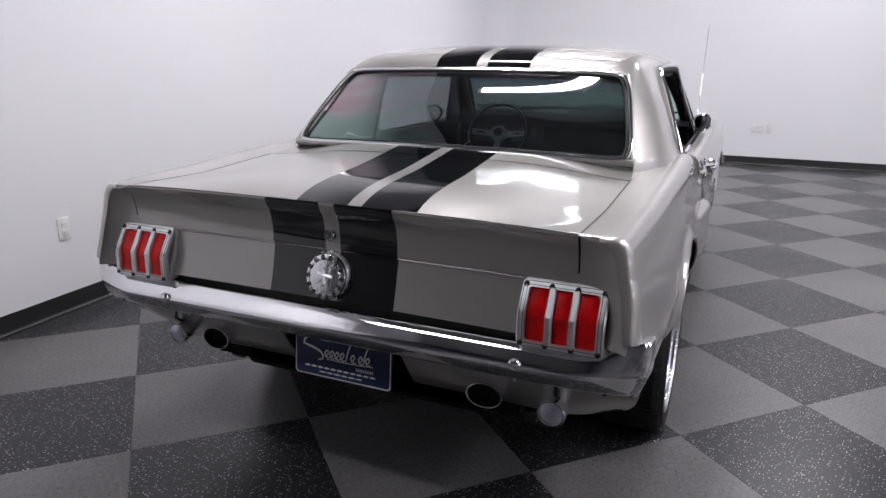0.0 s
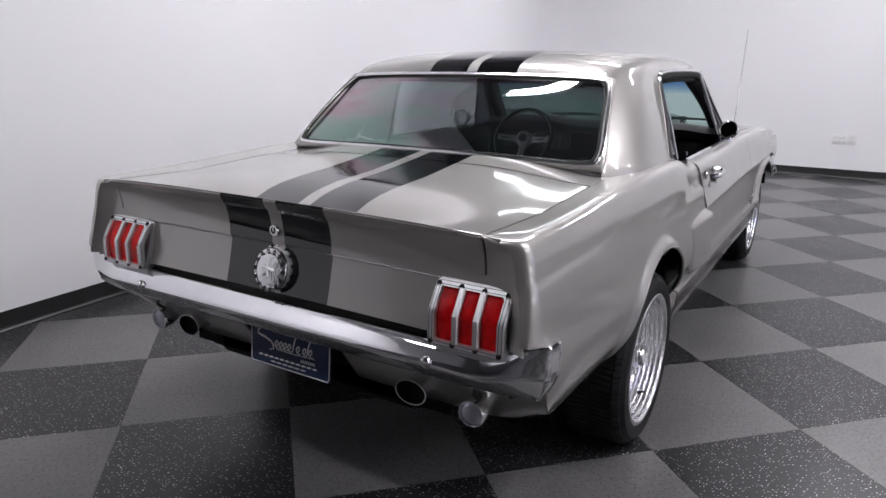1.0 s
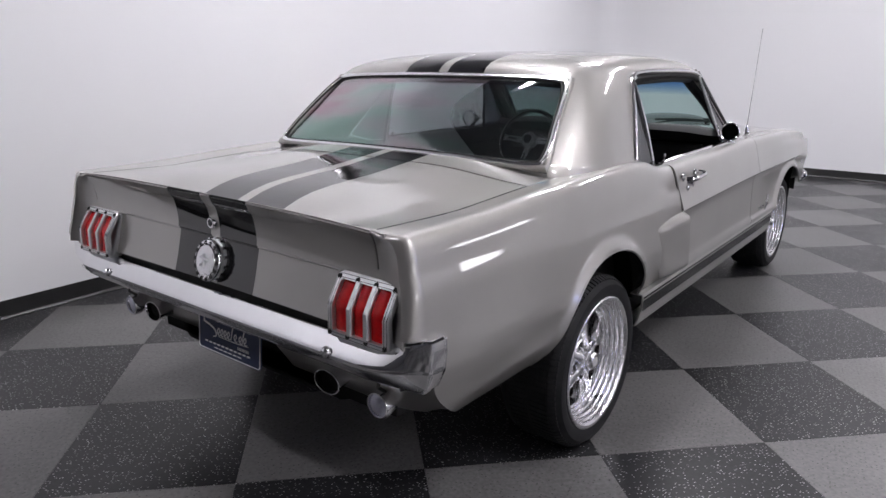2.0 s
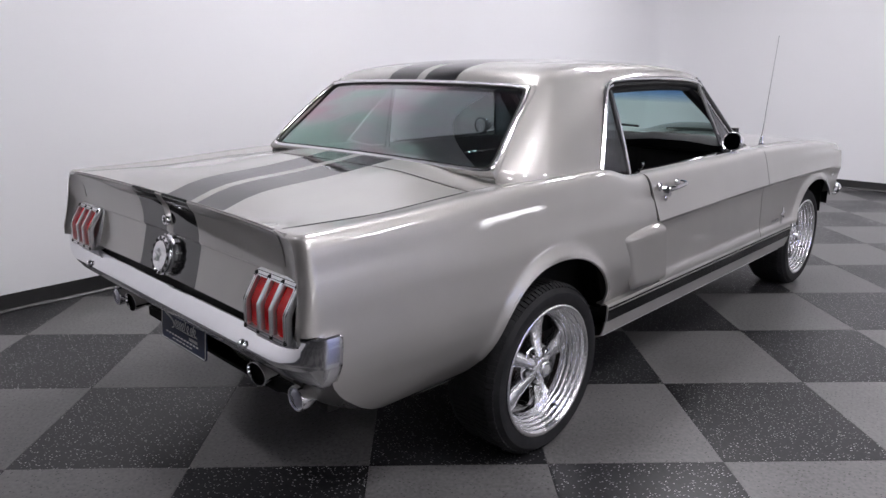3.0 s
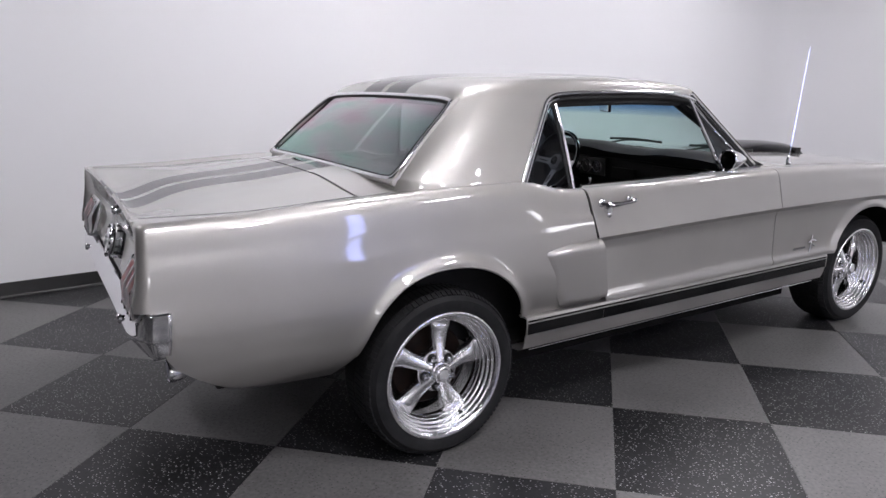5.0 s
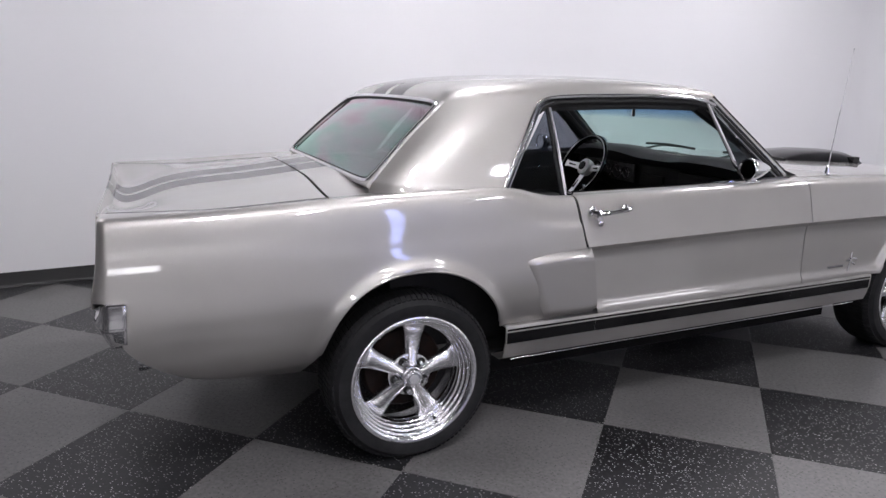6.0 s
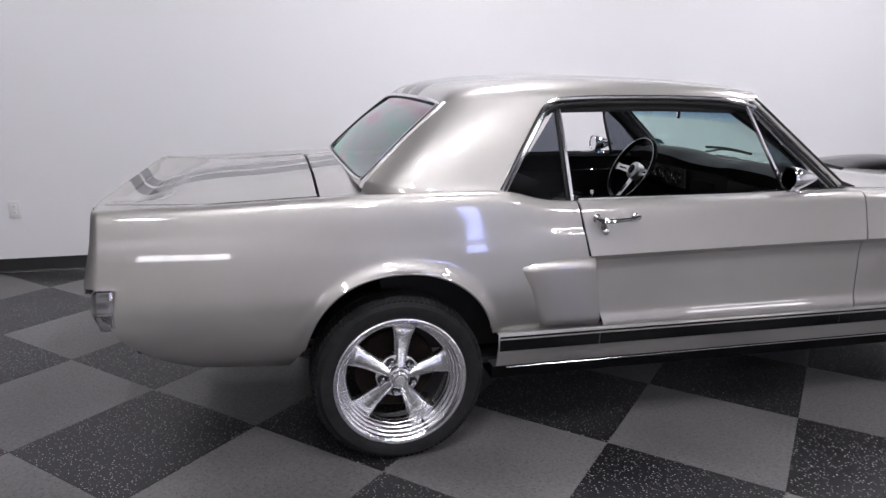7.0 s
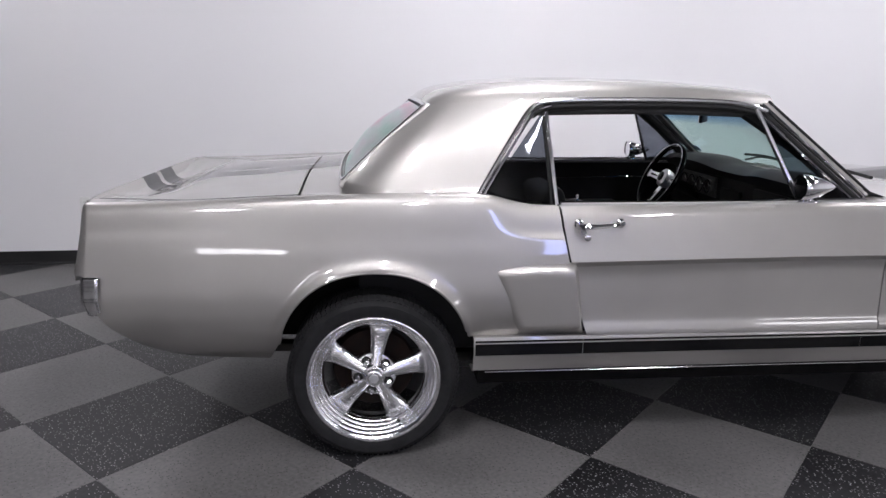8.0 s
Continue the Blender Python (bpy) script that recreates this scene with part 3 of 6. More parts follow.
Q = [quarter_col(x) for x in qx]
last = []
for px, py, pz in quarter_col(0.655):
    last.append((door_gap(pz) - 0.004, py, pz))
Q.append(last)
Q = np.array(Q)
for k in range(len(Q) - 9, len(Q) - 1):
    w = (qx[k] - 0.376) / (0.648 - 0.376)
    if w > 0:
        for j in range(Q.shape[1]):
            Q[k, j, 0] += w * (door_gap(Q[k, j, 2]) - 0.652)
for S in (Q, mirror(Q)):
    body_panel("quarter_panel", S, paint, car)

# door and front fender share the creased side
DOORS = []
door_end = 1.862
for s in (1, -1):
    P = []
    for x in np.concatenate([np.linspace(0.65, door_end, 26)]):
        lo, hi = profile_creased(x)
        c = [(q[0], q[1]) for q in smooth_line(lo, 14)] + [(q[0], q[1]) for q in smooth_line(hi, 18)]
        P.append([(x, -y, z) for y, z in c])
    P = np.array(P)
    for j in range(P.shape[1]):
        a, b = door_gap(P[0, j, 2]) + 0.002, door_end - 0.001 + 0.003 * (P[-1, j, 2] - 0.7)
        P[:, j, 0] = a + (P[:, j, 0] - 0.65) / (door_end - 0.65) * (b - a)
    DOORS.append(sheet("door", P if s == 1 else mirror(P), paint, car, "grey door with a lowered window"))

fx = sorted(set([1.8655, 1.95, 2.05, 2.15, 2.25, 2.32, 2.36] + arch_xs(2.715, 0.345) + [3.07, 3.12, 3.18, 3.22, 3.245]))


def fender_col(x):
    lo, hi = profile_creased(x)
    z = bottom(x, 0.456 if x < 2.4 else 0.545)
    c = cut_column(x, lo, min(z, crease_f(x) - 0.03), 30) + cut_column(x, hi, 0, 18)
    return c


beak = spline([0.45, 0.52, 0.60, 0.66, 0.72, 0.77, 0.80, 0.83, 0.86], [3.095, 3.115, 3.150, 3.185, 3.222, 3.244, 3.250, 3.246, 3.236])
FP = np.array([fender_col(x) for x in fx])
FP[..., 0] += np.array([[max(0, p[0] - 3.07) * ((beak(p[2]) - 3.07) / 0.175 - 1) for p in c] for c in FP])
for S in (FP, mirror(FP)):
    body_panel("front_fender", S, paint, car)

# sills below the doors, with a black double stripe
for s in (-1, 1):
    P = []
    for x in (0.352, 0.6, 1.0, 1.5, 2.0, 2.27, 2.34):
        w = 0.851
        P.append([(x, s * y, z) for y, z in ((0.74, 0.304), (0.80, 0.308), (0.828, 0.322), (0.839, 0.352), (0.845, 0.380), (0.849, 0.387), (w, 0.422), (w, 0.444), (w - 0.004, 0.453), (0.80, 0.4535))])
    rocker = sheet("rocker_panel", P, paint, car, "grey sill panel with a black stripe")
    # bright bar put in for the reflection along the sill's lower lip
    tube("sill_edge", [(x, s * 0.806, 0.3045) for x in (0.40, 1.0, 1.7, 2.30)], 0.0022, trim_chrome, rocker, "thin bright bar as the glint on the sill's lower lip", sides=6)
    for z0, z1 in ((0.386, 0.429), (0.435, 0.442)):
        v = [(x, s * (y + d), z) for x in (0.358, 0.745) for d in (0, 0.0016) for y, z in ((0.8490 + (z0 - 0.385) * 0.035, z0), (0.8495 + (z1 - 0.385) * 0.035, z1))]
        for xa, xb in ((0.357, 0.7440), (0.7460, 1.802), (1.804, 2.33)):
            w = [(xa if q[0] < 0.5 else xb, q[1], q[2]) for q in v]
            obj("stripe", w, [(0, 1, 5, 4), (2, 6, 7, 3), (1, 3, 7, 5), (0, 4, 6, 2), (0, 2, 3, 1), (4, 5, 7, 6)], black_gloss, rocker, "glossy black stripe", 0)

# ---- tail: upper part belongs to the boot lid, lower part is fixed
def tail_top(y):
    return 0.9375 - 0.013 * (abs(y) / 0.79) ** 4


def tail_half(z):
    return -np.interp(z, Q[0][:NQ, 2], Q[0][:NQ, 1])


ys = np.linspace(-LID + 0.002, LID - 0.002, 41)
lid_xs = [-0.9535, -0.951, -0.948, -0.944, -0.939, -0.933, -0.926, -0.918, -0.909, -0.90, -0.889, -0.875, -0.855, -0.83, -0.80, -0.76, -0.70, -0.62, -0.54, -0.46, -0.38, -0.32, -0.28, -0.260]
rows = []
for fz in (0.0, 0.12, 0.25, 0.38, 0.51, 0.64, 0.75, 0.85, 0.92, 0.97):
    rows.append([(tail_x(0.806 + fz * 0.1315) + tail_bow(y), y, 0.806 + fz * (tail_top(y) - 0.806)) for y in ys])
for x in lid_xs:
    w = min(1, max(0, (-0.60 - x) / 0.30))
    e = min(1, max(0, (-0.93 - x) / 0.0235))
    rows.append([(x + tail_bow(y) * w, y, deck_point(x, y) * (1 - e * e) + e * e * (deck_z(x) - 0.9375 + tail_top(y))) for y in ys])
boot = sheet("trunk_lid", rows, paint_striped, car, "grey trunk lid with ducktail lip and two black stripes", outward=(-0.5, 0, 1), smooth=50)
for s in (-1, 1):
    # end cap beside the lid
    P = []
    for z in (0.672, 0.685, 0.70, 0.75, 0.80, 0.83, 0.86, 0.89, 0.905, 0.918, 0.927):
        o = tail_half(min(z, 0.93)) + 0.001 - max(0, z - 0.915) * 0.9
        o = max(o, 0.73)
        a = LID + 0.0025 if z > 0.803 else 0.56
        P.append([((tail_x(z) + tail_bow(a + (o - a) * t)) * (1 - t**bend_p(z)) + t**bend_p(z) * (-0.953 + end_shift(z)), s * (a + (o - a) * t), min(z, tail_top(a + (o - a) * t))) for t in np.linspace(0, 1, 12)])
    sheet("quarter_end_cap", P, paint, car, outward=(-1, 0, 0))
P = [[(tail_x(z) + tail_bow(y), y, z) for y in np.linspace(-0.56, 0.56, 33)] for z in (0.668, 0.672, 0.69, 0.72, 0.76, 0.785, 0.797, 0.801)]
sheet("tail_panel", P, paint_striped, car, "grey tail panel with two black stripes", outward=(-1, 0, 0))
# thin black bars deepen the shade in the lid's side gaps
for s in (-1, 1):
    tube("lid_seam", [(x, s * (LID + 0.0008), deck_point(x, LID) - 0.0002) for x in np.linspace(-0.925, -0.256, 30)], 0.0012, gasket, boot, "black bar darkening the gap beside the trunk lid", sides=6)
# panel between lid and rear glass
P = []
for x in (-0.250, -0.245, -0.22, -0.19, -0.16, -0.13, -0.095, -0.055):
    P.append([(x - 0.028 * (1 - (y / 0.7) ** 2) * max(0, (x + 0.251) / 0.156), y, deck_point(x, y)) for y in np.linspace(-0.70, 0.70, 37)])
sheet("rear_deck", P, paint_striped, car, outward=(0, 0, 1))

# ---- roof and sail panels
roof_c = spline([0.195, 0.235, 0.30, 0.43, 0.60, 0.80, 1.08, 1.30, 1.45, 1.55, 1.60], [1.260, 1.300, 1.323, 1.344, 1.354, 1.359, 1.354, 1.341, 1.325, 1.308, 1.296])
rail_z = spline([0.193, 0.25, 0.40, 0.60, 0.80, 1.02, 1.30, 1.45, 1.55], [1.240, 1.251, 1.263, 1.272, 1.277, 1.279, 1.273, 1.255, 1.235])
RAIL_Y = spline([0.193, 0.30, 0.60, 1.1, 1.45, 1.60], [0.590, 0.615, 0.628, 0.628, 0.612, 0.590])


def roof_row(x, n=41):
    zc, zr, ye = roof_c(x), rail_z(x), RAIL_Y(x)
    out = []
    for t in np.sin(np.linspace(-1, 1, n) * math.pi / 2):
        a = abs(t)
        drop = 0.22 * a**2 + 0.22 * a**4 + 0.56 * a**22
        out.append((x, t * ye, zc + (zr - zc) * drop))
    return out


rx = [0.196, 0.199, 0.204, 0.211, 0.222, 0.25, 0.29, 0.34, 0.42, 0.52, 0.65, 0.80, 0.95, 1.10, 1.25, 1.36, 1.44, 1.50]
RP = np.array([roof_row(x) for x in rx])
for i, x in enumerate(rx):
    w0, w1 = max(0, (0.34 - x) / 0.155), max(0, (x - 1.25) / 0.25)
    RP[i, :, 0] += (-0.020 * w0 + 0.075 * w1) * (1 - (RP[i, :, 1] / 0.62) ** 2)
roof = sheet("roof", RP, paint_striped, car, "grey steel roof with two short black stripes", outward=(0, 0, 1))

WB = np.array([-0.106, 0.665, 0.972])   # lower rear-glass corner
WT = np.array([0.198, 0.583, 1.243])    # upper rear-glass corner
for s in (-1, 1):
    P = []
    for v in np.linspace(0, 1, 36):
        g0, g1 = np.array([-0.108, 0.670, 0.972]), np.array([0.196, 0.587, 1.246])
        f0, f1 = np.array([0.370, 0.768, 0.953]), np.array([0.585, 0.634, 1.256])
        mid = math.sin(math.pi * v)
        g = g0 * (1 - v) + g1 * v + np.array([-0.008, 0.002, 0.004]) * mid
        f = f0 * (1 - v) + f1 * v + np.array([0.004, 0.010, 0.0]) * mid
        row = []
        for k in range(33):
            u = (k / 32) ** 1.35
            p = g * (1 - u) + f * u
            p[1] = g[1] + (f[1] - g[1]) * (1 - (1 - u) ** 5.5)
            top = g1 * (1 - u) + f1 * u
            top[1] = g1[1] + (f1[1] - g1[1]) * (1 - (1 - u) ** 5.5)
            ex = 0.196 + (0.640 - 0.196) * u
            p = p + (np.array([ex, RAIL_Y(ex) + 0.0015, rail_z(ex) + 0.001]) - top) * v**5
            p[1] += 0.014 * (1 - v) ** 9 * u**0.5
            p[2] += (0.953 - p[2]) * (1 - v) ** 16 * min(1, u * 4)
            if v == 0:
                p[2] -= 0.03
            row.append(p)
        P.append([p * np.array([1, s, 1]) for p in row])
    sheet("sail_panel", P, paint, car, "grey roof pillar behind the side glass")

# ---- glass
def pane(name, corners, bulge, mat, label, n=14, m=10, axis=(0, 0, 1), parent=car, mid=0.4):
    """A curved pane through four corners: lower left, lower right, upper right, upper left."""
    a, b, c, d = [np.array(q, float) for q in corners]
    P = [[(a * (1 - u) + b * u) * (1 - v) + (d * (1 - u) + c * u) * v + np.array(bulge) * (1 - (2 * u - 1) ** 2) * (0.6 + mid * math.sin(math.pi * v)) for u in np.linspace(0, 1, n)] for v in np.linspace(0, 1, m)]
    ob = sheet(name, P, mat, parent, label, thick=0.004, outward=axis)
    ob.visible_shadow = False
    return ob


M = np.array([1, -1, 1])
BUL = np.array((-0.035, 0, 0.020))


def rear_point(u, v, A, B):
    """A point of the curved rear glass between lower corners A and upper corners B, its own corners rounded off."""
    p, q = 2 * u - 1, 2 * v - 1
    f = 1 - 0.030 * abs(p) ** 14 * abs(q) ** 5
    u, v = 0.5 + 0.5 * p * f, 0.5 + 0.5 * q * f * f
    flat = (A * M * (1 - u) + A * u) * (1 - v) + (B * M * (1 - u) + B * u) * v
    return flat + BUL * (1 - (2 * u - 1) ** 2) * (0.6 + 0.95 * math.sin(math.pi * v)) * np.array([1, 0, 1])


def glass_ring(A, B, lift):
    us = 0.5 - 0.5 * np.cos(np.linspace(0, math.pi, 49))
    vs = 0.5 - 0.5 * np.cos(np.linspace(0, math.pi, 29))
    ring = [(u, 0) for u in us] + [(1, v) for v in vs[1:]] + [(u, 1) for u in us[::-1][1:]] + [(0, v) for v in vs[::-1][1:-1]]
    return np.array([rear_point(u, v, A, B) + np.array([-0.0065 * math.sin(math.pi * v), 0, 0.004 * math.sin(math.pi * v)]) for u, v in ring]) + np.array(lift)


P = [[rear_point(u, v, WB, WT) for u in 0.5 - 0.5 * np.cos(np.linspace(0, math.pi, 41))] for v in 0.5 - 0.5 * np.cos(np.linspace(0, math.pi, 17))]
rear_glass = sheet("rear_window", P, glass_rear, car, "tinted curved rear window in a chrome surround", thick=0.004, outward=(-1, 0, 1))
rear_glass.visible_shadow = False
ws_b, ws_t = np.array([1.87, 0.665, 0.935]), np.array([1.492, 0.575, 1.253])
wind = pane("windshield", (ws_b * M, ws_b, ws_t, ws_t * M), (0.115, 0, 0.022), glass_wind, "green tinted curved windshield", axis=(1, 0, 1), n=30)


def edge_curve(a, b, bulge, n=25):
    return [np.array(a) * (1 - u) + np.array(b) * u + np.array(bulge) * (1 - (2 * u - 1) ** 2) * 0.6 for u in np.linspace(0, 1, n)]


# chrome surround of the rear glass, with rounded corners
def surround(a, b, bul):
    low, top = np.array(edge_curve(a * M, a, bul, 33)), np.array(edge_curve(b * M, b, bul, 33))
    sides = [a + (b - a) * t + np.array([-0.008, 0, 0.004]) * math.sin(math.pi * t) for t in np.linspace(0.05, 0.95, 12)]
    ring = list(low) + sides + list(top[::-1]) + [q * M for q in sides[::-1]]
    return np.array(ring) + np.array([-0.003, 0, 0.004])


tube("window_reveal", surround(WB, WT, (-0.035, 0, 0.020)) + np.array([0.006, 0, -0.006]), 0.0135, paint, car, "painted recess round the rear glass", closed=True)
tube("window_trim", glass_ring(WB, WT, (-0.003, 0, 0.004)), 0.0085, trim_chrome, rear_glass, "bright metal surround", closed=True)
tube("window_trim", glass_ring(WB + np.array([0.004, -0.014, 0.006]), WT + np.array([-0.006, -0.014, -0.008]), (-0.004, 0, 0.005)), 0.0042, gasket, rear_glass, "black glazing seal", closed=True, sides=8)
for c in (edge_curve(ws_b * M, ws_b, (0.115, 0, 0.022)), edge_curve(ws_t * M, ws_t, (0.115, 0, 0.022))):
    ribbon("window_trim", np.array(c), 0.022, 0.006, (0.66, 0, 0.75), chrome, wind, "chrome trim")
for s in (M, np.array([1, 1, 1])):
    ribbon("window_trim", np.array([ws_b * s, ws_t * s]), 0.022, 0.006, (0.6, 0.3 * s[1], 0.7), chrome, wind, "chrome trim", n=6)

for s in (-1, 1):
    S3 = np.array([1, s, 1])
    # windshield pillar
    lo, hi = np.array([1.845, 0.705, 0.925]), np.array([1.452, 0.618, 1.258])
    P = []
    for v in np.linspace(0, 1, 8):
        p = lo * (1 - v) + hi * v
        P.append([(p + q) * S3 for q in (np.array([-0.052, -0.012, -0.018]), np.array([-0.040, 0.004, -0.010]), np.array([-0.015, 0.008, 0.002]), np.array([0.012, 0.0, 0.010]), np.array([0.034, -0.030, 0.012]))])
    sheet("windshield_pillar", P, paint, car, thick=0.02)
    ribbon("pillar_trim", [lo * S3 + np.array([-0.034, 0.007 * s, -0.004]), hi * S3 + np.array([-0.034, 0.007 * s, -0.004])], 0.030, 0.006, (0.1, s, 0.25), chrome, car, "chrome trim", n=6)
    tube("pillar_trim", [lo * S3 + np.array([-0.010, 0.008 * s, 0.006]), hi * S3 + np.array([-0.010, 0.008 * s, 0.006])], 0.0045, chrome, car, "thin chrome bead", n=6, sides=8)
    tube("pillar_seal", [lo * S3 + np.array([-0.020, 0.008 * s, 0.001]), hi * S3 + np.array([-0.020, 0.008 * s, 0.001])], 0.0055, gasket, car, "black rubber seal", n=6, sides=8)
    tube("pillar_seal", [lo * S3 + np.array([0.032, -0.024 * s, 0.014]), hi * S3 + np.array([0.032, -0.024 * s, 0.014])], 0.006, gasket, car, "black rubber seal", n=6, sides=8)
    # drip rail over the side windows down the front of the sail panel
    rail = [(0.368, 0.774, 0.955), (0.413, 0.748, 1.025), (0.458, 0.722, 1.094), (0.503, 0.694, 1.160), (0.540, 0.670, 1.212), (0.560, 0.658, 1.236), (0.590, 0.648, 1.254), (0.630, 0.641, 1.264), (0.80, 0.638, 1.272), (1.05, 0.637, 1.274), (1.28, 0.636, 1.269), (1.40, 0.634, 1.254), (1.46, 0.630, 1.236)]
    tube("drip_rail", [np.array(q) * S3 for q in rail], 0.0090, trim_chrome, car, "chrome drip rail", n=60, sides=8)
    tube("drip_rail", [np.array(q) * S3 + np.array([0.017, -0.004 * s, -0.008]) for q in rail[:6]] + [np.array(q) * S3 + np.array([0.010, -0.003 * s, -0.015]) for q in rail[6:8]], 0.0055, chrome, car, "chrome inner moulding", n=30, sides=8)
    tube("window_seal", [np.array(q) * S3 + np.array([0.010, -0.010 * s, -0.020]) for q in rail[5:]], 0.014, gasket, car, "black rubber seal", n=40, sides=8)
    # quarter glass and its chrome post
    a, b, c = np.array([0.405, 0.742, 0.957]), np.array([0.655, 0.735, 0.918]), np.array([0.622, 0.640, 1.228])
    d = np.array([0.605, 0.645, 1.222])
    low = smooth_line([a, a * 0.72 + b * 0.28 + np.array([0, 0, -0.010]), a * 0.4 + b * 0.6 + np.array([0, 0, -0.012]), b], 9)
    up = [d * (1 - u) + c * u for u in np.linspace(0, 1, 9)]
    q = sheet("quarter_window", [[(p * (1 - v) + o * v) * S3 for p, o in zip(low, up)] for v in np.linspace(0, 1, 6)], glass_side, car, "fixed tinted quarter window", thick=0.004)
    q.visible_shadow = False
    tube("window_post", [b * S3 + np.array([0, 0, -0.02]), (b + c) / 2 * S3 + np.array([-0.002, 0.004 * s, 0]), c * S3], 0.0085, chrome, q, "chrome post", n=12, sides=8)
    tube("window_post", [b * S3 + np.array([-0.018, 0, -0.02]), c * S3 + np.array([-0.010, 0, 0])], 0.007, gasket, q, "black seal", sides=8)
    # vent window: chrome post, glass, upper frame
    p0, p1 = np.array([1.565, 0.735, 0.915]), np.array([1.418, 0.632, 1.245])
    f0, f1 = np.array([1.80, 0.725, 0.918]), np.array([1.452, 0.628, 1.225])
    vent = sheet("vent_window", [[(p0 * (1 - u) + f0 * u) * S3 for u in np.linspace(0, 1, 5)], [(p1 * (1 - u) + f1 * u) * S3 for u in np.linspace(0, 1, 5)]], glass_side, car, "tinted triangular vent window", thick=0.004)
    vent.visible_shadow = False
    tube("vent_post", [p0 * S3, p1 * S3], 0.009, chrome, vent, "chrome post", sides=8)
    tube("vent_frame", [f0 * S3 + np.array([-0.02, 0, 0]), f1 * S3 + np.array([-0.02, 0, 0])], 0.006, chrome, vent, "chrome frame", sides=8)
    tube("vent_frame", [f0 * S3 + np.array([0.0, 0, 0]), f1 * S3], 0.012, gasket, vent, "black rubber seal", sides=8)
    # belt moulding along the door top
    ribbon("belt_trim", [(0.66, 0.768 * s, 0.916), (1.2, 0.768 * s, 0.918), (1.80, 0.765 * s, 0.924)], 0.016, 0.008, (0, s * 0.4, 1), chrome, DOORS[0 if s < 0 else 1], "chrome belt trim", n=16)

# ---- hood, cowl, nose
P = []
for x in (1.90, 2.0, 2.15, 2.4, 2.7, 3.0, 3.2, 3.25):
    P.append([(x + 0.10 * (1 - (y / 0.74) ** 2) * (x - 1.9) / 1.35, y, zt_f(x) + 0.003 + 0.012 * (1 - (y / 0.74) ** 2)) for y in np.linspace(-0.735, 0.735, 31)])
hood = sheet("hood", P, paint_striped, car, "grey hood with two black stripes", outward=(0, 0, 1))
for s in (-1, 1):
    P = [[(x, s * (0.740 + (0.772 * wide_f(x) - 0.740) * t), zt_f(x) + 0.002 * (1 - t)) for t in np.linspace(0, 1, 4)] for x in (1.76, 1.9, 2.2, 2.6, 3.0, 3.245)]
    sheet("fender_top", P, paint, car, outward=(0, 0, 1))
P = [[(1.80 + 0.10 * (1 - (y / 0.7) ** 2) + t * (0.10 + 0.0 * y), y, 0.922 + 0.03 * (1 - (y / 0.74) ** 2)) for y in np.linspace(-0.735, 0.735, 21)] for t in (0, 0.5, 1)]
sheet("cowl_panel", P, paint, car, outward=(0, 0, 1))
# plain black sheet added to close the unseen front
P = [[(3.17 + 0.10 * (1 - (y / 0.84) ** 2) - 0.02 * abs(z - 0.7), y, z) for y in np.linspace(-0.80, 0.80, 21)] for z in (0.46, 0.6, 0.75, 0.845)]
sheet("nose_panel", P, gasket, car, "dark panel closing the unseen nose behind the front bumper", outward=(1, 0, 0))

# under body
box("floor_pan", (0.40, -0.64, 0.185), (2.32, 0.64, 0.312), under_black, car, "black underbody")
box("trunk_floor", (-0.80, -0.52, 0.36), (0.42, 0.52, 0.42), under_black, car, "black underbody")
box("engine_tray", (2.32, -0.46, 0.20), (3.2, 0.46, 0.40), under_black, car, "black underbody")
for cx in (0.025, 2.715):
    for s in (-1, 1):
        n = 18
        P = [[(cx + 0.385 * math.cos(math.pi * k / n), s * y, 0.415 + 0.33 * math.sin(math.pi * k / n)) for k in range(n + 1)] for y in (0.52, 0.66, 0.785)]
        sheet("wheel_well", P, under_black, car, "black wheel housing", outward=(0, 0, 1))
        P = [[(cx + r * 0.385 * math.cos(math.pi * k / n), s * 0.515, 0.415 + r * 0.33 * math.sin(math.pi * k / n)) for k in range(n + 1)] for r in (0.02, 0.5, 1.0)]
        sheet("wheel_well", P, under_black, car, "black wheel housing", outward=(0, -s, 0))


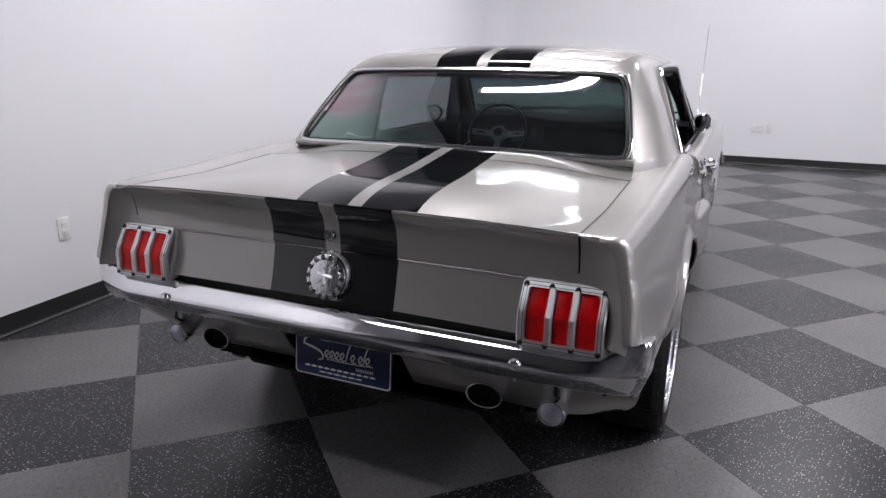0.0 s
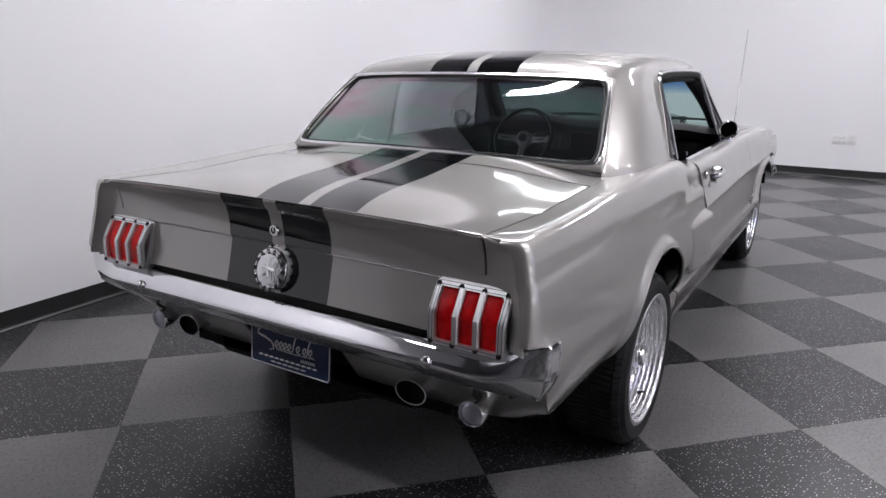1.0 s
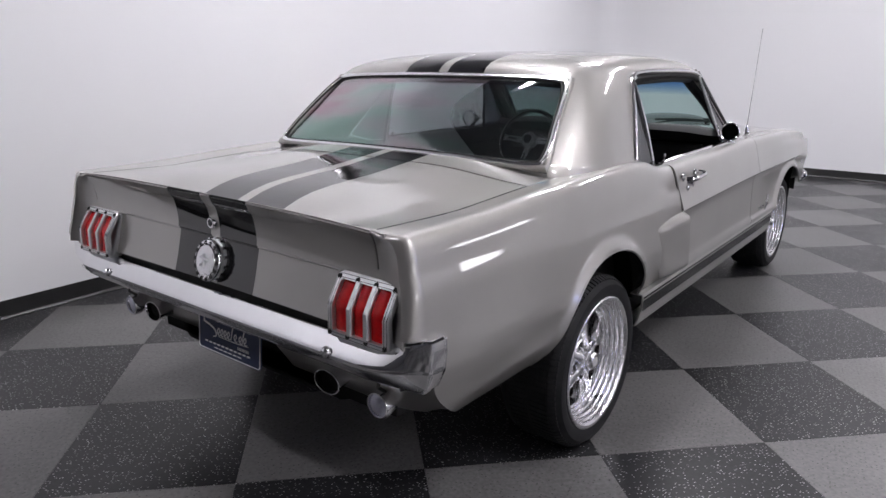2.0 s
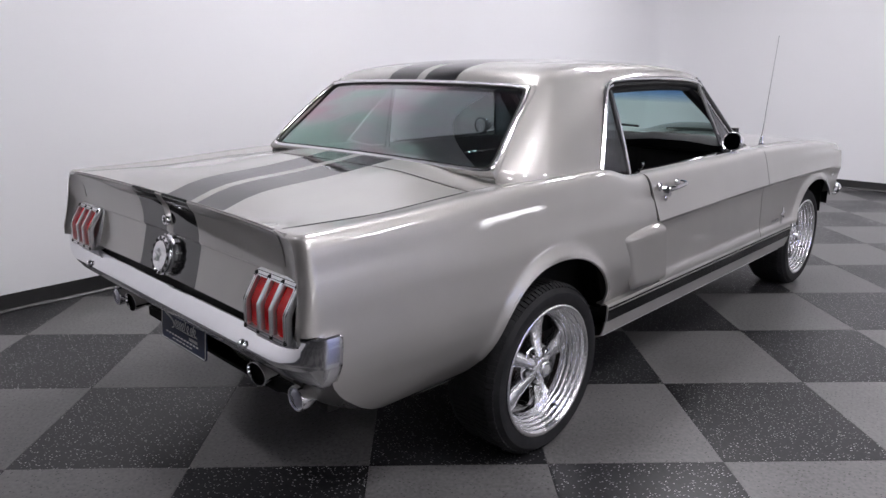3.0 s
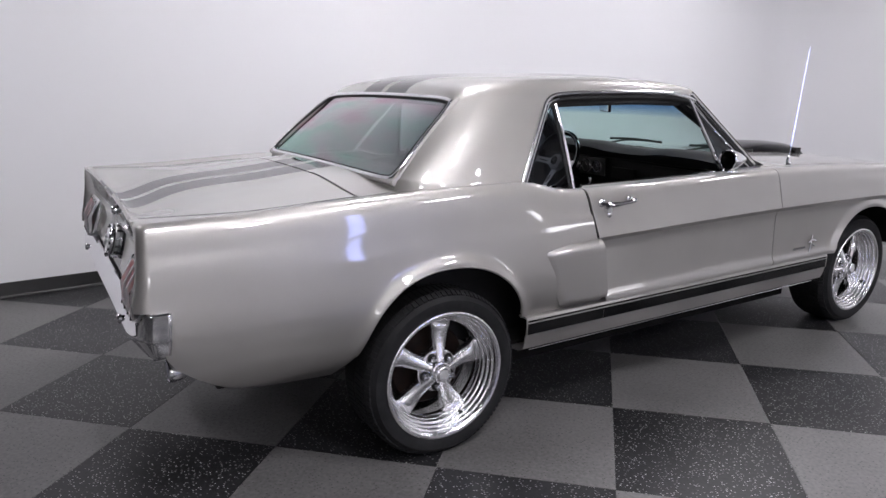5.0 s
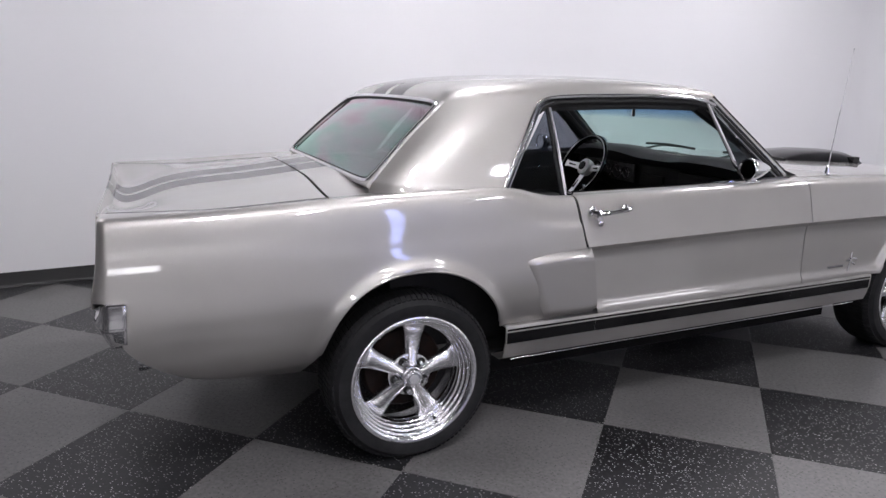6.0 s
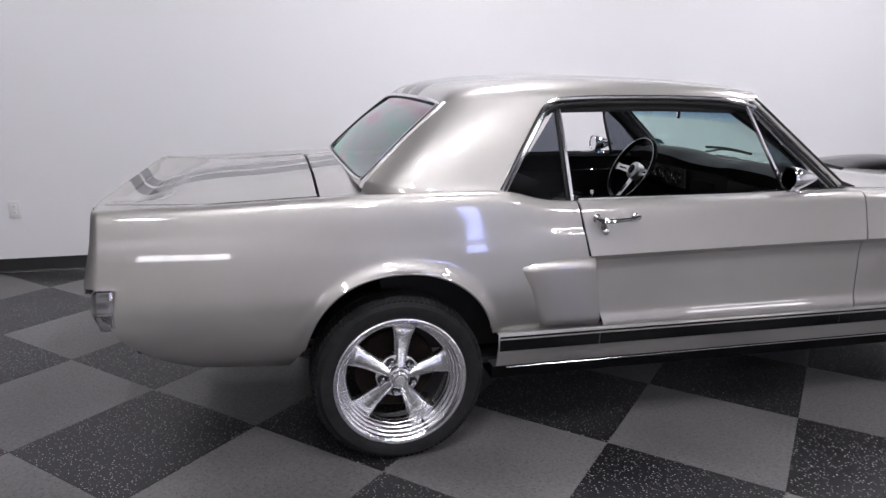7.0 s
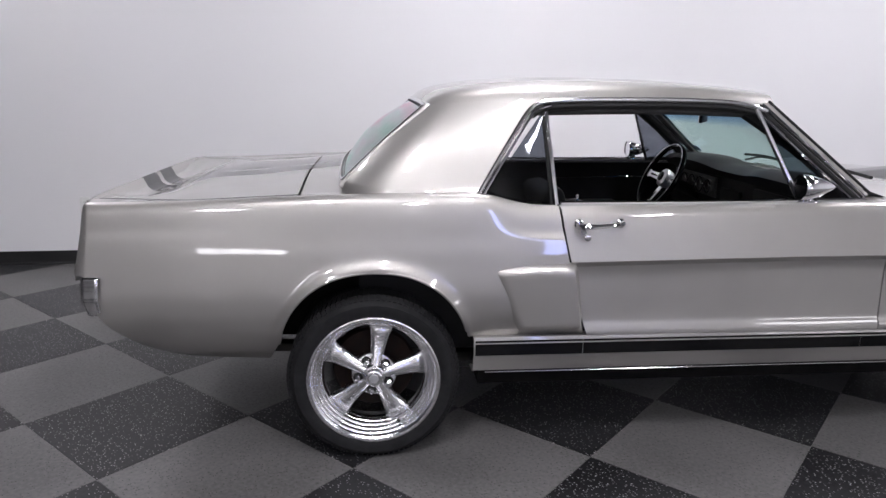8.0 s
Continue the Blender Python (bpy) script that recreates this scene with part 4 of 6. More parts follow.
# ---- wheels
def wheel(x, s):
    hoop = new("wheel")
    hoop.parent = car
    hoop["label"] = "polished five-spoke alloy wheel with a low black tyre"
    R, ri = 0.303, 0.229
    face = 0.0          # outer face of the wheel at y = 0, inwards negative
    tyre = [(-0.215, ri - 0.004), (-0.222, ri + 0.02), (-0.226, ri + 0.045), (-0.216, R - 0.018), (-0.205, R - 0.006), (-0.185, R), (-0.15, R + 0.001), (-0.11, R + 0.0015), (-0.07, R + 0.001), (-0.035, R), (-0.016, R - 0.006), (-0.006, R - 0.017), (0.005, ri + 0.048), (0.006, ri + 0.026), (-0.001, ri + 0.008), (-0.010, ri - 0.004)]
    lathe("tyre", tyre, rubber, hoop, (0, 0, 0), steps=72, label="black rubber tyre with a grooved tread")
    rim = [(-0.004, ri + 0.007), (0.003, ri + 0.006), (0.005, ri + 0.001), (0.004, ri - 0.006), (-0.001, ri - 0.011), (-0.004, ri - 0.013), (-0.014, ri - 0.0145), (-0.017, ri - 0.019), (-0.020, ri - 0.021), (-0.030, ri - 0.0225), (-0.033, ri - 0.027), (-0.036, ri - 0.029), (-0.046, ri - 0.0305), (-0.049, ri - 0.035), (-0.052, ri - 0.037), (-0.062, ri - 0.0385), (-0.065, ri - 0.042), (-0.076, ri - 0.044), (-0.082, ri - 0.047), (-0.10, ri - 0.047), (-0.12, ri - 0.038), (-0.2, ri - 0.012)]
    lathe("rim", rim, polished, hoop, (0, 0, 0), steps=72, label="polished stepped rim", smooth=22)
    # five separate spokes: rounded, narrow at the hub, spreading into the rim
    for k in range(5):
        v = []
        a = 2 * math.pi * k / 5 + math.pi / 2
        ca, sa = math.cos(a), math.sin(a)
        n, m = 19, 21
        for i in range(n):
            t = i / (n - 1)
            r = 0.030 + t * 0.157
            half = 0.0205 + 0.019 * t + 0.010 * max(0, (t - 0.6) / 0.4) ** 2
            face_y = -0.038 - 0.030 * t**1.3 - 0.012 * math.sin(math.pi * t) - 0.016 * max(0, (t - 0.82) / 0.18) ** 2
            rise = 0.024 - 0.004 * t
            for j in range(m):
                u = 2 * j / (m - 1) - 1
                w = math.sin(u * math.pi / 2)
                y = face_y - rise * (1 - math.sqrt(max(0, 1 - w * w))) - (0.020 if abs(u) == 1 else 0)
                v.append((r * ca - half * w * sa, y, r * sa + half * w * ca))
        obj("spoke", v, grid_faces(n, m, 0, True), polished, hoop, "polished alloy spoke", 60)
    hub = [(-0.100, 0.080), (-0.064, 0.080), (-0.060, 0.0775), (-0.058, 0.073), (-0.058, 0.044), (-0.054, 0.041), (-0.036, 0.0395), (-0.032, 0.038), (-0.030, 0.034), (-0.022, 0.0325), (-0.016, 0.029), (-0.013, 0.024), (-0.013, 0.0005)]
    lathe("hub", hub, polished, hoop, (0, 0, 0), steps=48, label="polished hub with a stepped cap", smooth=25)
    lathe("badge", [(-0.0135, 0.018), (-0.0115, 0.0175), (-0.0110, 0.0005)], satin_alloy, hoop, (0, 0, 0), steps=6)
    for k in range(5):
        a = 2 * math.pi * (k + 0.5) / 5 + math.pi / 2
        at = (0.0595 * math.cos(a), 0, 0.0595 * math.sin(a))
        nut = lathe("lug_nut", [(-0.060, 0.0105), (-0.041, 0.0105), (-0.036, 0.0090), (-0.033, 0.005), (-0.0325, 0.0005)], chrome, hoop, at, steps=6, label="chrome lug nut", smooth=20)
        lathe("lug_seat", [(-0.0575, 0.0165), (-0.0565, 0.0160), (-0.0565, 0.0100)], gasket, nut, at, steps=18, label="dark lug seat")
    lathe("brake_drum", [(-0.125, 0.001), (-0.128, 0.06), (-0.128, 0.145), (-0.138, 0.152), (-0.18, 0.152)], rust_metal, hoop, (0, 0, 0), steps=36, label="rusty brown brake drum")
    a = math.radians(235)
    tube("valve", [(0.196 * math.cos(a), -0.045, 0.196 * math.sin(a)), (0.186 * math.cos(a), -0.020, 0.186 * math.sin(a))], 0.0045, gasket, hoop, sides=8)
    # tread blocks as shallow ribs round the shoulder
    v, f = [], []
    for k in range(96):
        a0, a1 = 2 * math.pi * (k + 0.14) / 96, 2 * math.pi * (k + 0.86) / 96
        for y0, y1, sk in ((-0.030, -0.0085, 0.0), (-0.10, -0.036, 0.015), (-0.178, -0.112, -0.015)):
            b = len(v)
            for y, da in ((y0, sk), (y1, 0)):
                for a in (a0, a1):
                    for rr in (R - 0.012, R + 0.004 - (0.0105 if y > -0.02 else 0)):
                        v.append((rr * math.cos(a + da), y, rr * math.sin(a + da)))
            f += [(b + 1, b + 3, b + 7, b + 5), (b, b + 1, b + 5, b + 4), (b + 2, b + 6, b + 7, b + 3), (b, b + 2, b + 3, b + 1), (b + 4, b + 5, b + 7, b + 6)]
    tagged(obj("tread", v, f, rubber, hoop, "", 0), kind="stuff")
    return hoop


WHEEL_Y = 0.846
w0 = wheel(0, -1)
w0.matrix_basis = pose(0.0, -WHEEL_Y, 0.301, 0, 0, 180) @ pose(0, 0, 0, 0, -9, 0)
copy_thing(w0, pose(2.743, -WHEEL_Y + 0.048, 0.301, 0, 0, 180) @ pose(0, 0, 0, 0, 24, 0))
copy_thing(w0, pose(0.0, WHEEL_Y, 0.301, 0, 20, 0))
copy_thing(w0, pose(2.743, WHEEL_Y - 0.048, 0.301, 0, 41, 0))

# ---- tail fittings
def plate_shape(name, outline, x0, x1, mat, parent, label="", bend=None, inset=0.003):
    """A plate with the outline in (y, z), from x0 back to x1 with a rounded rim towards x1."""
    n = len(outline)
    c = np.mean(outline, axis=0)
    rings = []
    for x, k in ((x0, 0.0), (x1 + inset * (1 if x1 < x0 else -1), 0.0), (x1, inset)):
        ring = []
        for p in outline:
            d = np.array(p) - c
            q = c + d * (1 - k / max(np.linalg.norm(d), 1e-6))
            ring.append((x + (bend(q[1]) if bend else 0), q[0], q[1]))
        rings.append(ring)
    v = [p for r in rings for p in r]
    f = []
    for r in range(2):
        for k in range(n):
            q = (k + 1) % n
            f.append((r * n + k, r * n + q, (r + 1) * n + q, (r + 1) * n + k))
    f.append(tuple(2 * n + k for k in range(n)))
    me = obj(name, v, f, mat, parent, label, 30)
    bm = bmesh.new()
    bm.from_mesh(me.data)
    bmesh.ops.recalc_face_normals(bm, faces=bm.faces[:])
    bm.to_mesh(me.data)
    bm.free()
    return me


def round_rect(y0, y1, z0, z1, r, n=5):
    out = []
    for cy, cz, a in ((y1 - r, z1 - r, 0), (y0 + r, z1 - r, 90), (y0 + r, z0 + r, 180), (y1 - r, z0 + r, 270)):
        for k in range(n + 1):
            t = radians(a + 90 * k / n)
            out.append((cy + r * math.cos(t), cz + r * math.sin(t)))
    return out


def taillight(yc):
    """Three-lens tail lamp: boxed housing, bent bezel with bars, red lenses, screws."""
    lamp = new("taillight")
    lamp.parent = car
    lamp["label"] = "three-segment red taillight in a satin metal bezel"
    zc, hw, hh = 0.727, 0.103, 0.079
    zm = zc + 0.004

    def bend(z):
        return -0.024 * (1 - abs(z - zm) / hh)

    plate_shape("housing", round_rect(yc - hw - 0.002, yc + hw + 0.002, zc - hh - 0.002, zc + hh + 0.002, 0.020), -0.88, -0.9220, satin_alloy, lamp, "metal lamp housing")
    # bezel: outer frame ring as a bent band
    outer = round_rect(yc - hw, yc + hw, zc - hh, zc + hh, 0.018, 6)
    inner = round_rect(yc - hw + 0.019, yc + hw - 0.019, zc - hh + 0.017, zc + hh - 0.017, 0.006, 6)

    def densify(ring):
        out = []
        for p, q in zip(ring, ring[1:] + ring[:1]):
            m = max(1, int(math.dist(p, q) / 0.008))
            out += [tuple(np.array(p) + (np.array(q) - np.array(p)) * k / m) for k in range(m)]
        return out

    n = len(outer)
    rings = []
    for ring, x in ((outer, -0.9180), (outer, -0.9280), (None, -0.9315), (inner, -0.9315), (inner, -0.9140)):
        src = ring if ring else [tuple(np.array(o) * 0.82 + np.array(i) * 0.18) for o, i in zip(outer, inner)]
        dense = []
        for k in range(n):
            p, q = np.array(src[k]), np.array(src[(k + 1) % n])
            for t in np.linspace(0, 1, 9)[:-1]:
                w = p + (q - p) * t
                dense.append((x + bend(w[1]), w[0], w[1]))
        rings.append(dense)
    m = len(rings[0])
    v = [p for r in rings for p in r]
    f = [(r * m + k, (r + 1) * m + k, (r + 1) * m + (k + 1) % m, r * m + (k + 1) % m) for r in range(len(rings) - 1) for k in range(m)]
    bez = obj("bezel", v, f, satin_alloy, lamp, "satin metal bezel", 28)
    for d in (0.0055, 0.0145):
        ring = densify(round_rect(yc - hw + d, yc + hw - d, zc - hh + d * 0.92, zc + hh - d * 0.92, max(0.004, 0.018 - d), 6))
        tube("groove", [(-0.9308 + bend(z), y, z) for y, z in ring], 0.0011, gasket, bez, "dark line round the bezel", sides=6, closed=True)
    # dividing bars and lenses
    zs = [zc - hh + 0.014, zc - hh * 0.4, zm, zc + hh * 0.4, zc + hh - 0.014]
    w = (2 * hw - 0.038) / 3
    for k in (1, 2):
        y = yc - hw + 0.019 + w * k
        P = [[(x + bend(z), y + d, z) for d, x in ((-0.0085, -0.9140), (-0.0085, -0.9280), (-0.0055, -0.9325), (0.0055, -0.9325), (0.0085, -0.9280), (0.0085, -0.9140))] for z in zs]
        v = [p for r in P for p in r]
        obj("bezel_bar", v, grid_faces(5, 6, 0, False), satin_alloy, bez, "", 28)
    for k in range(3):
        y0, y1 = yc - hw + 0.019 + w * k + (0.008 if k else 0), yc - hw + 0.019 + w * (k + 1) - (0.008 if k < 2 else 0)
        P = [[(-0.9185 + bend(z) - 0.003 * (1 - (2 * t - 1) ** 2), y0 + (y1 - y0) * t, z) for t in np.linspace(0, 1, 7)] for z in np.linspace(zc - hh + 0.015, zc + hh - 0.015, 11)]
        sheet("lens", P, red_lens, lamp, "ribbed red plastic lens", thick=0.004, outward=(-1, 0, 0))
    for zz in (zc - hh + 0.0125, zc + hh - 0.0125):
        for k in range(4):
            y = yc - hw + 0.011 + (2 * hw - 0.022) * k / 3
            lathe("screw", [(0.004, 0.0068), (-0.0016, 0.0068), (-0.0024, 0.0056), (-0.0010, 0.0046), (-0.0010, 0.0003)], gasket, bez, (-0.9315 + bend(zz) , y, zz), axis="x", steps=12, label="dark socket screw")
    # the lamp leans with the tail panel
    lean = Matrix(((1, 0, 0.33, -0.021 - 0.33 * 0.727), (0, 1, 0, 0), (0, 0, 1, 0), (0, 0, 0, 1)))
    for o in list(lamp.children) + list(bez.children):
        if o.type == "MESH":
            o.data.transform(lean)
    return lamp


TC = -0.008
for yc in (-0.654 + TC / 2, 0.640):
    taillight(yc)

# chevron-edged fuel cap: dark neck, knurled inner ring, drilled face ring, plain centre
GY, GZ = -0.010, 0.736
cap = new("fuel_cap")
cap.parent = car
cap["label"] = "polished round fuel cap with a drilled rim"
lathe("neck", [(-0.9710 + 0.03, 0.001), (-0.9410, 0.052), (-0.9010, 0.052)][::-1], gasket, cap, (0, GY, GZ), axis="x", steps=36, label="black neck")
lathe("backing_ring", [(-0.9060, 0.058), (-0.9180, 0.0600), (-0.9340, 0.0600), (-0.9380, 0.057), (-0.9380, 0.045)], satin_alloy, cap, (0, GY, GZ), axis="x", steps=48)
lathe("face", [(-0.9410, 0.050), (-0.9430, 0.0595), (-0.9455, 0.0615), (-0.9500, 0.0615), (-0.9540, 0.0595), (-0.9570, 0.052), (-0.9540, 0.050), (-0.9540, 0.047), (-0.9580, 0.045), (-0.9605, 0.030), (-0.9615, 0.0005)], polished, cap, (0, GY, GZ), axis="x", steps=60, label="polished cap face")
for k in range(14):
    a = 2 * math.pi * k / 14
    lathe("rim_hole", [(-0.9500, 0.0060), (-0.9572, 0.0060), (-0.9576, 0.0052), (-0.9566, 0.0046), (-0.9566, 0.0003)], gasket, cap, (0, GY + 0.0530 * math.cos(a), GZ + 0.0530 * math.sin(a)), axis="x", steps=10)
    b = a + math.pi / 14
    w = 0.006
    obj("knurl", [(x, GY + 0.0605 * math.cos(b + d) * s, GZ + 0.0605 * math.sin(b + d) * s) for x in (-0.9360, -0.9120) for d, s in ((-0.09, 0.99), (-0.06, 1.08), (0.06, 1.08), (0.09, 0.99))],
        [(0, 1, 2, 3), (4, 7, 6, 5), (0, 4, 5, 1), (1, 5, 6, 2), (2, 6, 7, 3)], polished, cap, "", 0)
for a, b, w in (((-0.024, 0.004), (0.020, 0.010), 0.0035), ((-0.004, -0.016), (0.004, 0.022), 0.004), ((0.006, -0.004), (0.018, -0.016), 0.0028)):
    tube("emblem", [(-0.9625, GY + a[0], GZ + a[1]), (-0.9645, GY + (a[0] + b[0]) / 2, GZ + (a[1] + b[1]) / 2 + 0.002), (-0.9625, GY + b[0], GZ + b[1])], w, satin_alloy, cap, sides=6, n=5)
for o in cap.children:
    o.data.transform(Matrix.Translation((0.004, 0, 0)) @ Matrix(((1, 0, 0.25, -0.25 * GZ), (0, 1, 0, 0), (0, 0, 1, 0), (0, 0, 0, 1))))
# boot lock
lathe("trunk_lock", [(-0.915, 0.0175), (-0.930, 0.0175), (-0.934, 0.0150), (-0.934, 0.0115), (-0.930, 0.0105), (-0.930, 0.0005)], chrome, car, (0.006, GY - 0.002, 0.846), axis="x", steps=28, label="chrome trunk lock")
box("lock_slot", (-0.9258, GY - 0.004, 0.838), (-0.924, GY, 0.854), gasket, car)

# solid black block standing in for the shade between tail and bumper
box("tail_recess", (-0.93, -0.74, 0.565), (-0.86, 0.74, 0.680), gasket, car, "black block filling the shaded gap above the bumper")

# rear bumper: one swept blade with ends that wrap forward and rise
def bumper_rear():
    h = [(-0.985 + 0.001 * t, 0.66 * t, 0.0) for t in np.linspace(0, 1, 16)[:-1]]
    for a in np.linspace(0, math.pi / 2, 34):
        w = min(1, max(0, (math.sin(a) - 0.10) / 0.85))
        h.append((-0.984 + 0.052 * (1 - math.cos(a)), 0.66 + 0.207 * math.sin(a), w * w * (3 - 2 * w)))
    h += [(-0.932 + 0.044 * t, 0.867 + 0.003 * t, 1.0) for t in np.linspace(0, 1, 5)[1:]]
    line = [(x, -y, k) for x, y, k in h[::-1]] + [(x, y, k) for x, y, k in h[1:]]
    v = []
    for i, (x, y, k) in enumerate(line):
        a, b = line[max(i - 1, 0)], line[min(i + 1, len(line) - 1)]
        d = Vector((b[0] - a[0], b[1] - a[1], 0)).normalized()
        o = Vector((-d.y, d.x, 0))
        top, low = 0.646 + 0.045 * k**1.5, 0.553 + 0.002 * k**2
        m = 0.603 + 0.014 * k
        wedge = ((-0.050, top - 0.006), (-0.043, top - 0.001), (-0.037, top), (-0.031, top - 0.003), (-0.018, (top + m) / 2 + 0.004), (-0.004, m + 0.008), (0.0015, m + 0.002), (0.003, m - 0.004), (0.001, m - 0.010), (-0.010, (m + low) / 2), (-0.022, low + 0.008), (-0.027, low + 0.002), (-0.033, low), (-0.045, low + 0.001))
        gentle = (-0.030, -0.020, -0.012, -0.008, -0.003, 0.000, 0.001, 0.001, 0.000, -0.004, -0.010, -0.014, -0.020, -0.034)
        for (q, z), g in zip(wedge, gentle):
            drop = (top - z) / (top - low)
            q = q * (1 - k) + g * k - 0.021 * k * drop**1.5
            v.append((x + o.x * q - 0.010 * k**2 * drop, y + o.y * q, z))
    n, m = len(line), 14
    ob = obj("rear_bumper", v, grid_faces(n, m, 0, False), chrome, car, "polished chrome rear bumper", 40)
    sol = ob.modifiers.new("wall", "SOLIDIFY")
    sol.thickness, sol.offset = 0.004, 0
    return ob


rear_bumper = bumper_rear()
for y in (-0.560, 0.538):
    lathe("bumper_bolt", [(-0.984, 0.016), (-0.991, 0.0155), (-0.996, 0.012), (-0.998, 0.006), (-0.9985, 0.0005)], chrome, rear_bumper, (0, y, 0.605), axis="x", steps=24, label="chrome bumper bolt")
# black sheets put in as the shade between the wrapped ends and the body
for s in (-1, 1):
    P = [[(x, s * (y - 0.035 * ((0.69 - z) / 0.15) ** 2), z) for z in (0.545, 0.58, 0.62, 0.66, 0.700)] for x, y in ((-0.945, 0.800), (-0.915, 0.813), (-0.882, 0.822))]
    sheet("bumper_filler", P, gasket, car, thick=0.006)

# lower rear panel in two halves, with the exhaust outlets and reversing lamps
for s in (-1, 1):
    P = []
    flat = ((-0.772, 0.388), (-0.790, 0.390), (-0.804, 0.398), (-0.845, 0.46), (-0.886, 0.52), (-0.914, 0.575))
    for y in (0.20, 0.24, 0.34, 0.44, 0.54, 0.60):
        P.append([(x, s * y, z) for x, z in flat])
    edge_x = np.linspace(-0.908, -0.70, 40)
    edge_z = [low_f(x) for x in edge_x]
    for t in np.linspace(0, 1, 10)[1:]:
        row = []
        for x, z in flat:
            ex = float(np.interp(z, edge_z[::-1], edge_x[::-1]))
            pr = smooth_line(profile_plain(ex), 60)
            ey = float(np.interp(z, pr[:, 1], pr[:, 0])) - 0.003
            row.append((x + (ex - x) * t**2.2, s * (0.60 + (ey - 0.60) * t), z))
        P.append(row)
    val = sheet("rear_valance", P, paint, car, "grey lower rear panel", outward=(-1, 0, 0))
    # exhaust trumpet
    yc, zc = s * 0.448, 0.452
    v = []
    prof = [(-0.80, 0.030), (-0.865, 0.032), (-0.905, 0.040), (-0.935, 0.050), (-0.9375, 0.0505), (-0.9375, 0.0465), (-0.930, 0.0445)]
    for k in range(32):
        a = 2 * math.pi * k / 32
        for x, r in prof:
            v.append((x + 0.045, yc + 1.0 * r * math.cos(a), zc + 0.70 * r * math.sin(a)))
    ex = obj("exhaust_tip", v, grid_faces(32, len(prof), 0, True, wrap=True), chrome, car, "flared chrome exhaust outlet")
    bore = [(-0.931, 0.0445), (-0.928, 0.0435), (-0.924, 0.0425), (-0.920, 0.0415), (-0.919, 0.0005)]
    obj("pipe_bore", [(x + 0.045, yc + 1.0 * r * math.cos(2 * math.pi * k / 32), zc + 0.70 * r * math.sin(2 * math.pi * k / 32)) for k in range(32) for x, r in bore], grid_faces(32, 5, 0, True, wrap=True), under_black, ex, "black disc closing the bore")
    # reversing lamp on a short stalk
    yc, zc = s * 0.625, 0.432
    rl = lathe("reverse_lamp", [(-0.85, 0.012), (-0.868, 0.020), (-0.885, 0.032), (-0.915, 0.038), (-0.930, 0.038), (-0.934, 0.036), (-0.934, 0.0325), (-0.928, 0.032)], chrome, car, (0.055, yc, zc), axis="x", steps=36, label="round chrome reversing lamp with a ribbed clear lens")
    lathe("lens", [(-0.926, 0.0330), (-0.931, 0.030), (-0.935, 0.022), (-0.937, 0.0005)], clear_lens, rl, (0.055, yc, zc), axis="x", steps=36, label="ribbed clear lens")
    tube("lamp_bracket", [(-0.86, yc - 0.014, zc + 0.038), (-0.885, yc - 0.012, zc + 0.06), (-0.875, yc - 0.01, zc + 0.085)], 0.005, dark_metal, rl, sides=8)
    for dy in (-0.035, 0.03):
        lathe("bolt_head", [(-0.895, 0.0065), (-0.906, 0.0065), (-0.909, 0.0045), (-0.9095, 0.0003)], chrome, val, (0, s * 0.50 + dy, 0.525), axis="x", steps=6, smooth=0)
box("fuel_tank", (-0.80, -0.42, 0.33), (-0.36, 0.42, 0.46), under_black, car, "black fuel tank under the trunk", 0.03)
for s in (-1, 1):
    tube("exhaust_pipe", [(-0.82, s * 0.448, 0.450), (-0.66, s * 0.46, 0.42), (-0.40, s * 0.48, 0.38), (-0.1, s * 0.46, 0.42), (0.35, s * 0.40, 0.26), (1.4, s * 0.25, 0.22)], 0.028, dark_metal, car, "dark exhaust pipe", n=24)
    box("leaf_spring", (-0.72, s * 0.52 - 0.03, 0.30), (0.62, s * 0.52 + 0.03, 0.335), dark_metal, car, "dark leaf spring", 0.008)
tube("rear_axle", [(0, -0.62, 0.304), (0, -0.15, 0.304), (0, 0, 0.304), (0, 0.15, 0.304), (0, 0.62, 0.304)], [0.04, 0.045, 0.13, 0.045, 0.04], dark_metal, car, "dark rear axle", n=21, sides=14)

# dealer plate: blue with a white border; its lettering as plain strokes and bars
PX, PY0, PY1, PZ0, PZ1 = -0.915, -0.186, 0.132, 0.414, 0.570
plate = plate_shape("dealer_plate", round_rect(PY0, PY1, PZ0, PZ1, 0.012), PX + 0.004, PX, plate_blue, car, "dark blue dealer plate with white strokes", inset=0.001)
plate.matrix_basis = Matrix.Translation((PX, 0, PZ0)) @ pose(0, 0, 0, 0, 5, 0) @ Matrix.Translation((-PX, 0, -PZ0))
rim = round_rect(PY0 + 0.004, PY1 - 0.004, PZ0 + 0.004, PZ1 - 0.004, 0.010)
tube("plate_border", [(PX - 0.0008, y, z) for y, z in rim], 0.0014, white_paint, plate, "thin white border", sides=6, closed=True)


